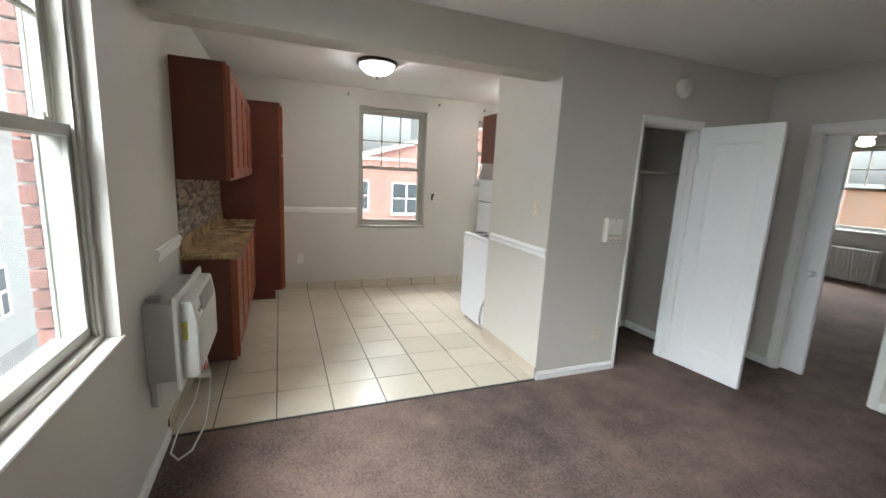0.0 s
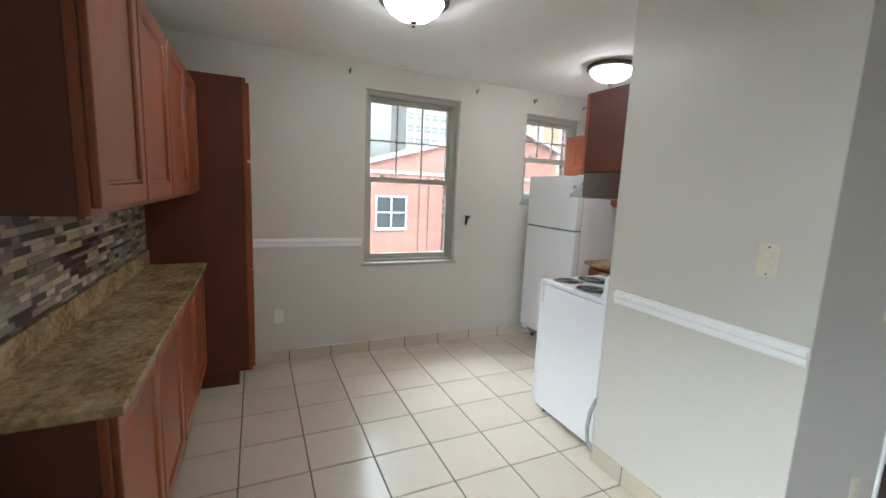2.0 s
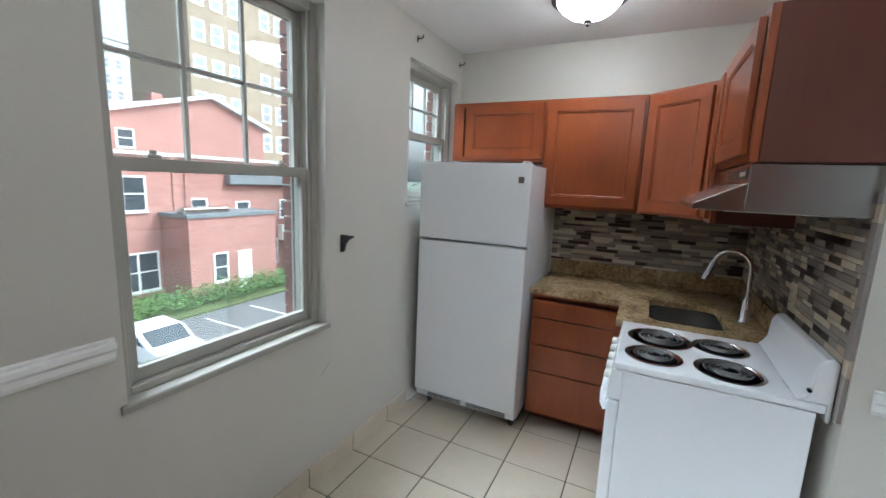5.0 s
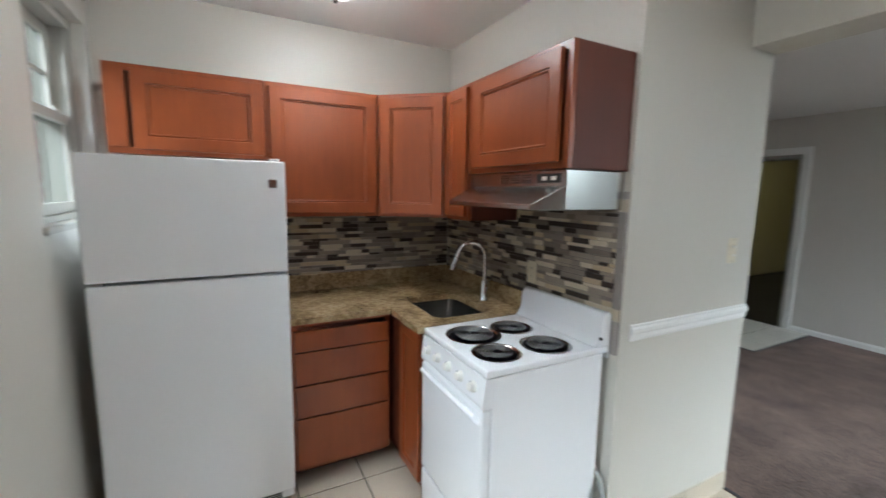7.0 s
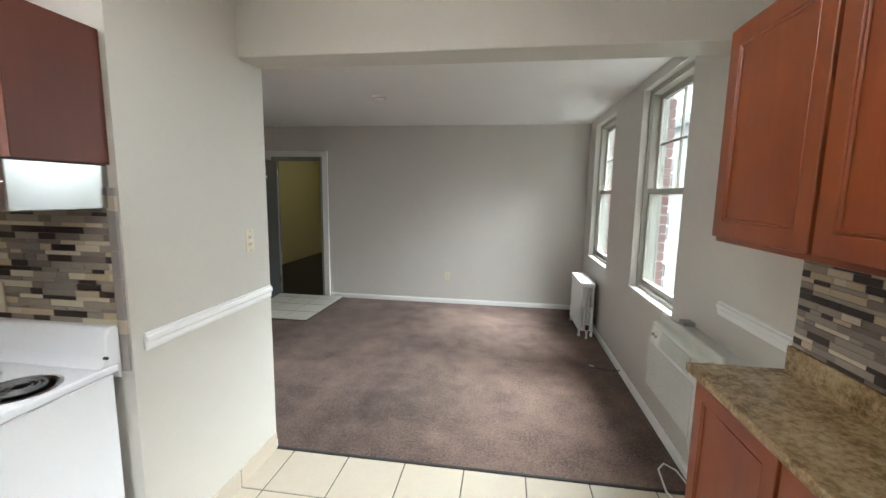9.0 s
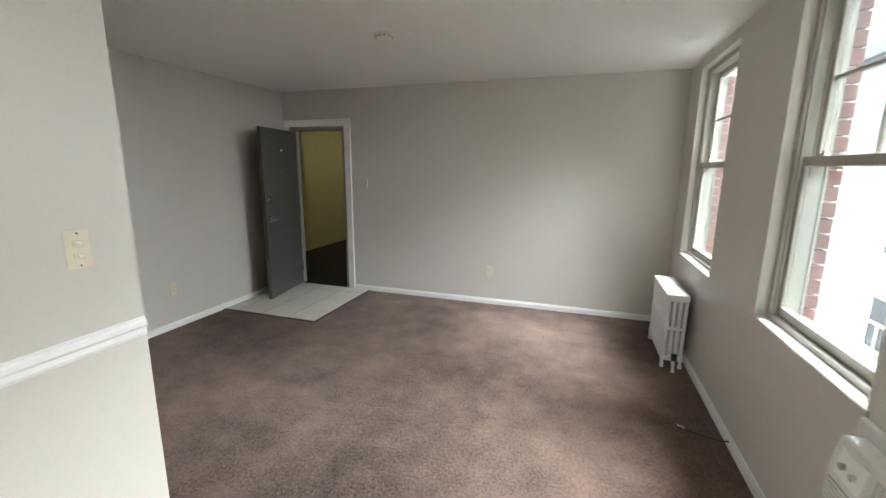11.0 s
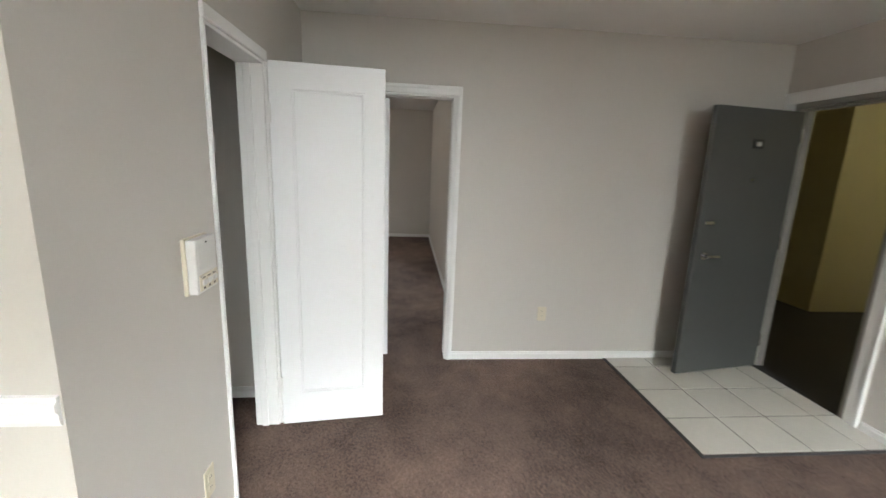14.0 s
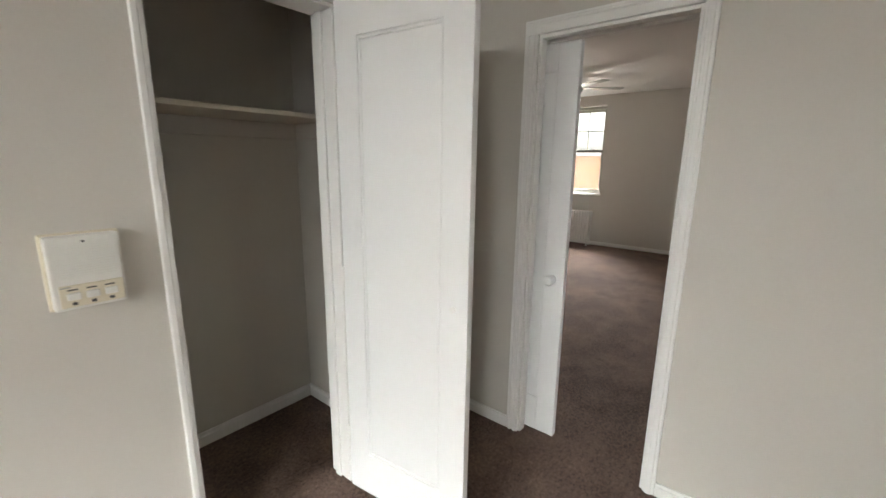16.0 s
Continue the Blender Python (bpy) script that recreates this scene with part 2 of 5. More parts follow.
RADW = surface("white_radiator_enamel", (0.8, 0.8, 0.78), 0.35, big=6, fine=60, vary=0.03, bump=0.1)
RED = surface("red_plastic", (0.62, 0.04, 0.03), 0.4, vary=0.1)
GLASS = glass_mat("window_glass")
YELLOW = surface("stairwell_yellow_paint", (0.62, 0.58, 0.38), 0.6, big=1, fine=90, vary=0.04, bump=0.1)
BRICKRED = brick_mat("red_brick", (0.37, 0.15, 0.12), (0.3, 0.125, 0.1), (0.36, 0.26, 0.23))
BRICKBEIGE = brick_mat("buff_brick", (0.33, 0.245, 0.165), (0.27, 0.205, 0.14), (0.31, 0.26, 0.2))
BRICKOLD = surface("weathered_red_brick", (0.2, 0.085, 0.068), 0.85, big=9, fine=60, vary=0.3, bump=0.3)
STUCCO = surface("weathered_grey_stucco", (0.28, 0.285, 0.285), 0.85, big=0.6, fine=30, vary=0.08, bump=0.2)
STONE = surface("pale_stucco", (0.56, 0.55, 0.53), 0.8, big=0.6, fine=30, vary=0.06, bump=0.2)
ROOFGREY = surface("grey_roofing", (0.16, 0.17, 0.18), 0.8, big=1, fine=20, vary=0.15)
ROOFPALE = surface("pale_membrane_roof", (0.62, 0.63, 0.64), 0.7, big=0.7, fine=20, vary=0.06)
ASPHALT = surface("worn_asphalt", (0.13, 0.13, 0.134), 0.9, big=0.4, fine=60, vary=0.12, bump=0.3)
LINEW = surface("white_road_paint", (0.7, 0.7, 0.68), 0.8, big=4, fine=40, vary=0.12)
GRASSM = surface("grass_ground", (0.09, 0.12, 0.04), 0.95, big=1, fine=40, vary=0.3, bump=0.4)
LEAF = surface("green_leaves", (0.1, 0.2, 0.045), 0.6, big=0.8, fine=6, vary=0.35, per_object=0.1)
LEAFY = surface("yellowing_leaves", (0.28, 0.27, 0.06), 0.6, big=0.8, fine=6, vary=0.3)
BARK = surface("tree_bark", (0.1, 0.075, 0.055), 0.9, big=3, fine=30, vary=0.25, bump=0.5)
PANEDARK = surface("dark_window_glass", (0.05, 0.06, 0.07), 0.12, big=1, vary=0.2, bump=0)
CARW = surface("white_car_paint", (0.75, 0.77, 0.8), 0.2, vary=0.02, bump=0)
CARB = surface("black_car_paint", (0.02, 0.02, 0.025), 0.2, vary=0.1, bump=0)
# sunlight on the neighbour's brick is put into this orange
ORANGE = surface("sunlit_tone_orange_brick", (0.42, 0.2, 0.09), 0.8, big=0.8, fine=14, vary=0.2)
MOSAIC_STOPS = [(0.0, (0.33, 0.28, 0.225)), (0.2, (0.2, 0.165, 0.14)), (0.36, (0.035, 0.022, 0.017)), (0.56, (0.52, 0.42, 0.28)), (0.7, (0.25, 0.215, 0.185)), (0.86, (0.62, 0.55, 0.43))]
MOSAIC = mosaic_mat("mosaic_glass_and_stone", MOSAIC_STOPS)
# far panes are paler: distant haze is put into their colour
FARPANE = surface("haze_tinted_far_glass", (0.26, 0.29, 0.31), 0.3, big=1, vary=0.15, bump=0)
COIL = surface("worn_coil_metal", (0.15, 0.148, 0.145), 0.38, 0.6, vary=0.2)
# building blocks
def box(bm, x0, x1, y0, y1, z0, z1, bevel=0.0, seg=1):
    ret = bmesh.ops.create_cube(bm, size=1.0, matrix=Matrix.Translation(((x0 + x1) / 2, (y0 + y1) / 2, (z0 + z1) / 2)) @ Matrix.Diagonal((abs(x1 - x0), abs(y1 - y0), abs(z1 - z0), 1)))
    if bevel:
        edges = list({e for v in ret["verts"] for e in v.link_edges})
        bmesh.ops.bevel(bm, geom=edges, offset=bevel, segments=seg, affect="EDGES", profile=0.6)


def cyl(bm, x, y, z, r, h, axis="z", seg=24, r2=None):
    turn = {"z": Matrix(), "x": Matrix.Rotation(radians(90), 4, "Y"), "y": Matrix.Rotation(radians(-90), 4, "X")}[axis]
    bmesh.ops.create_cone(bm, cap_ends=True, segments=seg, radius1=r, radius2=r if r2 is None else r2, depth=h, matrix=Matrix.Translation((x, y, z)) @ turn)


def lathe(bm, profile, seg=32, at=(0, 0, 0)):
    rings = []
    for r, z in profile:
        rings.append([bm.verts.new((at[0] + r * math.cos(i * math.tau / seg), at[1] + r * math.sin(i * math.tau / seg), at[2] + z)) for i in range(seg)])
    for a, b in zip(rings, rings[1:]):
        for i in range(seg):
            bm.faces.new((a[i], a[(i + 1) % seg], b[(i + 1) % seg], b[i]))
    bm.faces.new(rings[0][::-1])
    bm.faces.new(rings[-1])


def tube(bm, pts, r, seg=10):
    """A round bar along points."""
    rings = []
    pts = [Vector(p) for p in pts]
    for i, p in enumerate(pts):
        d = (pts[min(i + 1, len(pts) - 1)] - pts[max(i - 1, 0)]).normalized()
        q = d.to_track_quat("Z", "Y")
        rings.append([bm.verts.new(p + q @ Vector((r * math.cos(k * math.tau / seg), r * math.sin(k * math.tau / seg), 0))) for k in range(seg)])
    for a, b in zip(rings, rings[1:]):
        for k in range(seg):
            bm.faces.new((a[k], a[(k + 1) % seg], b[(k + 1) % seg], b[k]))
    bm.faces.new(rings[0][::-1])
    bm.faces.new(rings[-1])


def prism(bm, outline, axis, a, b):
    """An outline in two coordinates, drawn out along the third axis from a to b."""
    def at(p, q, s):
        return {"x": (s, p, q), "y": (p, s, q), "z": (p, q, s)}[axis]
    lo = [bm.verts.new(at(p, q, a)) for p, q in outline]
    hi = [bm.verts.new(at(p, q, b)) for p, q in outline]
    n = len(outline)
    for i in range(n):
        bm.faces.new((lo[i], lo[(i + 1) % n], hi[(i + 1) % n], hi[i]))
    bm.faces.new(lo[::-1])
    bm.faces.new(hi)


def mesh_of(name, bm, material, smooth=False):
    bmesh.ops.recalc_face_normals(bm, faces=bm.faces)
    me = bpy.data.meshes.new(name)
    bm.to_mesh(me)
    bm.free()
    me.materials.append(material)
    if smooth:
        for p in me.polygons:
            p.use_smooth = True
        me.set_sharp_from_angle(angle=radians(40))
    return me


def part(name, bm, material, parent=None, label="", smooth=False):
    ob = new(name, mesh_of(name, bm, material, smooth))
    if parent is not None:
        ob.parent = parent
    return tagged(ob, label)


def thing(name, at, label, category, rz=0.0, group="", kind=""):
    ob = new(name)
    ob.matrix_world = pose(*at, 0, 0, rz)
    ob.empty_display_size = 0.1
    return tagged(ob, label, category, group, kind)


def box_part(name, material, parent, x0, x1, y0, y1, z0, z1, bevel=0.002, label="", seg=1):
    bm = bmesh.new()
    box(bm, x0, x1, y0, y1, z0, z1, bevel, seg)
    return part(name, bm, material, parent, label)


def wall(name, axis, p0, p1, a0, a1, z0, z1, openings, material, label):
    """A wall between p0 and p1 across, a0 to a1 along, with openings (a, b, low, high) that go through it."""
    bm = bmesh.new()
    cuts_a = sorted({a0, a1, *[v for o in openings for v in o[:2]]})
    cuts_z = sorted({z0, z1, *[v for o in openings for v in o[2:]]})
    grid = {}
    solid = lambda a, z: not any(o[0] < a < o[1] and o[2] < z < o[3] for o in openings)
    def vert(p, a, z):
        key = (p, a, z)
        if key not in grid:
            grid[key] = bm.verts.new((p, a, z) if axis == "x" else (a, p, z))
        return grid[key]
    cells = {(i, j) for i in range(len(cuts_a) - 1) for j in range(len(cuts_z) - 1)
             if solid((cuts_a[i] + cuts_a[i + 1]) / 2, (cuts_z[j] + cuts_z[j + 1]) / 2)}
    for i, j in cells:
        a, b, c, d = cuts_a[i], cuts_a[i + 1], cuts_z[j], cuts_z[j + 1]
        for p in (p0, p1):
            bm.faces.new([vert(p, a, c), vert(p, b, c), vert(p, b, d), vert(p, a, d)])
        for di, dj, e in ((-1, 0, ((a, c), (a, d))), (1, 0, ((b, c), (b, d))), (0, -1, ((a, c), (b, c))), (0, 1, ((a, d), (b, d)))):
            if (i + di, j + dj) not in cells:
                (ea, ez), (fa, fz) = e
                bm.faces.new([vert(p0, ea, ez), vert(p0, fa, fz), vert(p1, fa, fz), vert(p1, ea, ez)])
    return tagged(part(name, bm, material), label, "wall", kind="structure")


def structure_box(name, material, x0, x1, y0, y1, z0, z1, label, category, bevel=0.0):
    bm = bmesh.new()
    box(bm, x0, x1, y0, y1, z0, z1, bevel)
    return tagged(part(name, bm, material), label, category, kind="structure")


def ring_frame(bm, u0, u1, z0, z1, s, y0, y1, bevel=0.002, bottom=None, top=None):
    """A flat rectangular frame in one piece, in the plane u, z."""
    b, t = s if bottom is None else bottom, s if top is None else top
    outer = [(u0, z0), (u1, z0), (u1, z1), (u0, z1)]
    inner = [(u0 + s, z0 + b), (u1 - s, z0 + b), (u1 - s, z1 - t), (u0 + s, z1 - t)]
    v = {}
    for k, loop in enumerate((outer, inner)):
        for j, y in enumerate((y0, y1)):
            v[k, j] = [bm.verts.new((u, y, z)) for u, z in loop]
    fresh = []
    for i in range(4):
        n = (i + 1) % 4
        for a, b2 in ((v[0, 0], v[1, 0]), (v[1, 1], v[0, 1]), (v[0, 1], v[0, 0]), (v[1, 0], v[1, 1])):
            fresh.append(bm.faces.new((a[i], a[n], b2[n], b2[i])))
    if bevel:
        bmesh.ops.recalc_face_normals(bm, faces=bm.faces)
        edges = [e for e in {e for f in fresh for e in f.edges} if e.calc_face_angle(0) > 0.5]
        bmesh.ops.bevel(bm, geom=edges, offset=bevel, segments=1, affect="EDGES")
# the flat: floors, walls, ceilings
XW, YS, XE, YC, XC, YK, XK = 0.83, 1.062, 5.345, 4.56, 3.195, 7.372, 4.69
HL, HK, HB = 2.44, 2.47, 2.52
YP = 5.45
WIN_B, WIN_C, WIN_A, WIN_D = (1.41, 2.3, 0.79, 2.36), (3.12, 4.02, 0.79, 2.36), (2.335, 3.208, 0.8, 2.275), (3.94, 4.62, 1.375, 2.25)
WIN_BED = (5.66, 6.6, 0.88, 2.35)

structure_box("floor_living", CARPET, XW, XE, YS, YC + 0.01, -0.05, 0.0, "worn mottled brown carpet of the living room", "floor")
structure_box("floor_closet", CARPET, XC + 0.12, 4.85, YC + 0.01, 5.33, -0.05, 0.0, "brown carpet inside the small closet", "floor")
structure_box("floor_bedroom", CARPET, XE, 10.8, 3.37, 8.0, -0.05, 0.0, "brown carpet of the bedroom beyond the door", "floor")
structure_box("floor_hallway", RUBBER, 3.9, 8.0, -4.0, YS, -0.06, -0.004, "dark carpet of the shared hallway", "floor")

structure_box("ceiling_living", CEIL, XW - 0.3, XE + 0.14, YS - 0.12, YC + 0.19, HL, HL + 0.12, "off-white painted plaster ceiling", "ceiling")
structure_box("ceiling_kitchen", CEIL, XW - 0.3, XK + 0.15, YC + 0.2, YK + 0.3, HK, HK + 0.12, "off-white painted kitchen ceiling", "ceiling")
structure_box("ceiling_bedroom", CEIL, XE + 0.14, 11.1, 3.25, 8.12, HB, HB + 0.12, "off-white bedroom ceiling", "ceiling")
structure_box("ceiling_closet", CEIL, XC + 0.12, 4.84, YC + 0.191, 5.325, HL, HL + 0.1, "grey painted closet ceiling", "ceiling")
structure_box("ceiling_hallway", CEIL, 3.9, 8.0, -4.0, YS - 0.12, HL, HL + 0.12, "painted ceiling of the shared hallway", "ceiling")

wall("wall_west", "x", XW - 0.231, XW, YS - 0.12, YC + 0.1, 0.0, HL, [WIN_B, WIN_C], WALL, "warm grey painted wall with two windows")
wall("wall_kitchen_west", "x", XW - 0.231, XW, YC + 0.1, YK, 0.0, HK, [], KWALL, "cream painted kitchen wall behind cabinets")
wall("wall_south", "y", YS - 0.12, YS, XW, XE, 0.0, HL, [(4.47, 5.25, 0.0, 2.02)], WALL, "warm grey painted wall with the entry opening")
wall("wall_east", "x", XE, XE + 0.14, YS - 0.12, YC, 0.0, HL, [(3.53, 4.155, 0.0, 1.965)], WALL, "warm grey painted wall with the bedroom opening")
wall("wall_closet_front", "y", YC, YC + 0.12, XC, XE + 0.14, 0.0, HL, [(3.945, 4.55, 0.0, 1.955)], WALL, "warm grey painted closet wall")
wall("wall_partition_end", "x", XC, XC + 0.12, YC + 0.12, YP - 0.13, 0.0, HK, [], KWALL, "cream painted end wall beside the kitchen")
wall("wall_partition", "y", YP - 0.13, YP, XC, 4.96, 0.0, HK, [], KWALL, "cream painted kitchen wall behind the stove")
wall("wall_closet_side", "x", 4.84, 4.96, YC + 0.12, YP - 0.13, 0.0, HL, [], WALL, "painted closet side wall")
wall("wall_kitchen_east", "x", XK, XK + 0.15, YP, YK, 0.0, HK, [], KWALL, "cream painted kitchen wall above cabinets")
wall("wall_north", "y", YK, YK + 0.231, XW - 0.231, XK + 0.15, 0.0, HK, [WIN_A, WIN_D], KWALL, "cream painted kitchen wall with two windows")
structure_box("wall_corner_face", KWALL, XC - 0.003, XC, YC, YP, 0.0, HK, "cream painted plaster face beside the kitchen", "wall")
structure_box("beam", KWALL, XW, XC - 0.003, YC - 0.001, YC + 0.2, 2.175, HK, "cream painted dropped beam over the kitchen opening", "beam", 0.004)
wall("wall_bedroom_south", "y", 3.25, 3.37, XE + 0.14, 10.8, 0.0, HB, [(6.05, 6.75, 0.0, 1.965)], WALL, "warm grey bedroom wall with a closed door")
wall("wall_bedroom_east", "x", 10.8, 11.1, 3.25, 8.12, 0.0, HB, [WIN_BED], WALL, "warm grey bedroom wall with a window")
wall("wall_bedroom_north", "y", 8.0, 8.12, XE + 0.14, 10.8, 0.0, HB, [], WALL, "warm grey bedroom wall")
wall("wall_bedroom_west", "x", XE + 0.02, XE + 0.14, YC + 0.12, 8.0, 0.0, HB, [], WALL, "warm grey bedroom wall")
# shared hallway
wall("wall_hall_east", "x", 6.46, 6.6, -4.0, -0.77, 0.0, HL, [], YELLOW, "yellow painted hallway wall")
wall("wall_hall_return", "y", -0.91, -0.77, 6.6, 8.0, 0.0, HL, [], YELLOW, "yellow painted hallway wall")
wall("wall_hall_end", "x", 8.0, 8.12, -0.91, YS - 0.12, 0.0, HL, [], YELLOW, "yellow painted hallway wall")
wall("wall_hall_north", "y", YS - 0.24, YS - 0.12, XE, 8.0, 0.0, HL, [], YELLOW, "yellow painted hallway wall")
wall("wall_hall_west", "x", 3.78, 3.9, -4.0, YS - 0.12, 0.0, HL, [], YELLOW, "yellow painted hallway wall")
wall("wall_hall_south", "y", -4.12, -4.0, 3.78, 6.6, 0.0, HL, [], YELLOW, "yellow painted hallway wall")


def baseboard_y(face, out, a0, a1, h=0.062):
    bm = bmesh.new()
    o = [(0, 0), (0.016, 0), (0.016, h * 0.72), (0.011, h * 0.8), (0.009, h), (0, h)]
    prism(bm, [(face + out * p, q) for p, q in o], "x", a0, a1)
    return tagged(part("baseboard", bm, TRIM), "white gloss painted skirting board", "baseboard", kind="structure")


def baseboard_x(face, out, a0, a1, h=0.062):
    bm = bmesh.new()
    o = [(0, 0), (0.016, 0), (0.016, h * 0.72), (0.011, h * 0.8), (0.009, h), (0, h)]
    prism(bm, [(face + out * p, q) for p, q in o], "y", a0, a1)
    return tagged(part("baseboard", bm, TRIM), "white gloss painted skirting board", "baseboard", kind="structure")


baseboard_x(XW, 1, YS + 0.016, YC)
baseboard_y(YS, 1, XW, 4.37)
baseboard_x(XE, -1, YS, 3.48)
baseboard_x(XE, -1, 4.222, YC)
baseboard_y(YC, -1, XC, 3.925)
baseboard_y(YC, -1, 4.585, XE - 0.016)
baseboard_x(4.84, -1, YC + 0.12, YP - 0.13, 0.07)
baseboard_y(YP - 0.13, -1, XC + 0.12, 4.824, 0.07)
baseboard_x(10.8, -1, 3.386, 7.99)
baseboard_y(3.37, 1, XE + 0.16, 5.98)
baseboard_y(3.37, 1, 6.82, 10.78)
# windows, doors and trim
def window(name, at, rz, w, z0, z1, cols, label, reveal=0.05, deep=0.225, sill=None):
    """A double-hung window; u runs along the wall, v outwards from the room's face."""
    root = thing(name, (*at, 0), label, "window", rz, kind="structure")
    h = w / 2
    zm = z0 + (z1 - z0) * 0.5
    bm = bmesh.new()
    v0, v1 = reveal, reveal + 0.12
    for s in (-1, 1):
        box(bm, s * h, s * (h - 0.035), v0, v1, z0, z1, 0.003)
        box(bm, s * (h - 0.035), s * (h - 0.048), v0 + 0.012, v0 + 0.024, z0 + 0.03, z1 - 0.035, 0.001)
        box(bm, s * (h - 0.035), s * (h - 0.045), v0 + 0.062, v0 + 0.07, z0 + 0.03, z1 - 0.035, 0.001)
    box(bm, -h + 0.035, h - 0.035, v0, v1, z1 - 0.04, z1, 0.003)
    box(bm, -h + 0.035, h - 0.035, v0, v1 + 0.03, z0, z0 + 0.035, 0.003)
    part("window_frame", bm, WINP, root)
    bm = bmesh.new()
    prism(bm, [(-0.01, z0 - 0.016), (-0.01, z0 + 0.004), (-0.006, z0 + 0.01), (reveal, z0 + 0.01), (reveal, z0 + 0.002), (0.0, z0 + 0.002), (0.0, z0 - 0.016)], "x", -h - 0.02, h + 0.02)
    part("window_sill", bm, sill or TRIM, root, "narrow painted inner sill")
    for sash, lo, hi, va, n in (("upper_sash", zm - 0.022, z1 - 0.04, v0 + 0.07, cols), ("lower_sash", z0 + 0.035, zm + 0.022, v0 + 0.026, 0)):
        bm = bmesh.new()
        a = h - 0.036
        ring_frame(bm, -a, a, lo, hi, 0.038, va, va + 0.034, 0.002, 0.045, 0.042)
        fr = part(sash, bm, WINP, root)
        gx0, gx1, gz0, gz1 = -a + 0.038, a - 0.038, lo + 0.045, hi - 0.042
        if n:
            bm = bmesh.new()
            zc = (gz0 + gz1) / 2
            for i in range(1, n):
                x = gx0 + (gx1 - gx0) * i / n
                box(bm, x - 0.008, x + 0.008, va + 0.008, va + 0.026, gz0, gz1, 0.002)
            for i in range(n):
                xa, xb = gx0 + (gx1 - gx0) * i / n + (0.008 if i else 0), gx0 + (gx1 - gx0) * (i + 1) / n - (0.008 if i < n - 1 else 0)
                box(bm, xa, xb, va + 0.008, va + 0.026, zc - 0.008, zc + 0.008, 0.002)
            part("glazing_bars", bm, WINP, fr)
        pane = box_part("pane", GLASS, fr, gx0, gx1, va + 0.016, va + 0.018, gz0, gz1, 0)
        pane.visible_shadow = False
    for s in (-0.3, 0.3):
        bm = bmesh.new()
        box(bm, s * w - 0.022, s * w + 0.022, v0 + 0.03, v0 + 0.055, zm + 0.022, zm + 0.034, 0.003)
        cyl(bm, s * w, v0 + 0.042, zm + 0.04, 0.01, 0.014, seg=12)
        part("sash_lock", bm, WINP, root)
    # storm-window track beyond the sashes
    bm = bmesh.new()
    for s in (-1, 1):
        box(bm, s * (h - 0.03), s * (h - 0.04), v1 + 0.002, v1 + 0.015, z0 + 0.036, z1, 0.002)
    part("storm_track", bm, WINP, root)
    bm = bmesh.new()
    for s in (-1, 1):
        n_b = int((z1 - z0) / 0.075)
        for k in range(n_b):
            zz = z0 + k * 0.075
            d = 0.0 if k % 2 else 0.004
            box(bm, s * (h - 0.04 + d), s * (h + 0.02), v1 + 0.016, deep + 0.012, zz + 0.005, zz + 0.07, 0.002)
    part("brick_reveal", bm, BRICKOLD, root, "red brick outer reveal")
    return root


def wall_window(name, o, axis, rz, pos, cols, label, **kw):
    c = (o[0] + o[1]) / 2
    return window(name, (pos, c) if axis == "x" else (c, pos), rz, o[1] - o[0], o[2], o[3], cols, label, **kw)


wall_window("window_1", WIN_A, "y", 0, YK, 3, "off-white wooden double-hung window with divided upper sash", sill=WINP)
wall_window("window_2", WIN_D, "y", 0, YK, 3, "small off-white double-hung window beside the fridge", sill=WINP)
wall_window("window_3", WIN_B, "x", 90, XW, 2, "off-white double-hung window above the radiator", sill=WALL)
wall_window("window_4", WIN_C, "x", 90, XW, 2, "off-white double-hung window with a plaster reveal", sill=WALL)
wall_window("window_5", WIN_BED, "x", -90, 10.8, 3, "white double-hung bedroom window above a radiator", reveal=0.1, deep=0.3)


def jamb_lining(name, u0, u1, z1, depth, m, material, label, t=0.014):
    root = new(name)
    root.matrix_world = m
    tagged(root, label, "trim", kind="structure")
    for nm, a, b, c, d in (("jamb", u0, u0 + t, 0, z1), ("jamb", u1 - t, u1, 0, z1), ("head", u0 + t, u1 - t, z1 - t, z1)):
        bm = bmesh.new()
        box(bm, a, b, -0.004, depth + 0.004, c, d, 0.002)
        if nm == "jamb":
            s = 1 if a == u0 else -1
            e = b if s > 0 else a
            box(bm, e, e + s * 0.01, depth * 0.45, depth * 0.75, c, d - t, 0.002)
        part(nm, bm, material, root)
    return root


def panel_door(name, m, w, h, material, label, thick=0.035, panel=True, hw=None):
    """A door leaf from its hinge at u = 0 to u = w, with one tall recessed panel on both faces."""
    root = new(name)
    root.matrix_world = m
    tagged(root, label, "door", kind="structure")
    s = 0.105
    bm = bmesh.new()
    if panel:
        ring_frame(bm, 0, w, 0, h, s, 0, thick, 0.002, 0.19, 0.125)
        box(bm, s - 0.004, w - s + 0.004, 0.009, thick - 0.009, 0.186, h - 0.121)
        part("leaf", bm, material, root)
        bm = bmesh.new()
        for v, o in ((0.002, 1), (thick - 0.002, -1)):
            q = 0.013
            ring_frame(bm, s, w - s, 0.19, h - 0.125, q, v, v + o * 0.007, 0.003)
        part("panel_moulding", bm, material, root)
    else:
        box(bm, 0, w, 0, thick, 0, h, 0.003)
        part("leaf", bm, material, root)
    return root


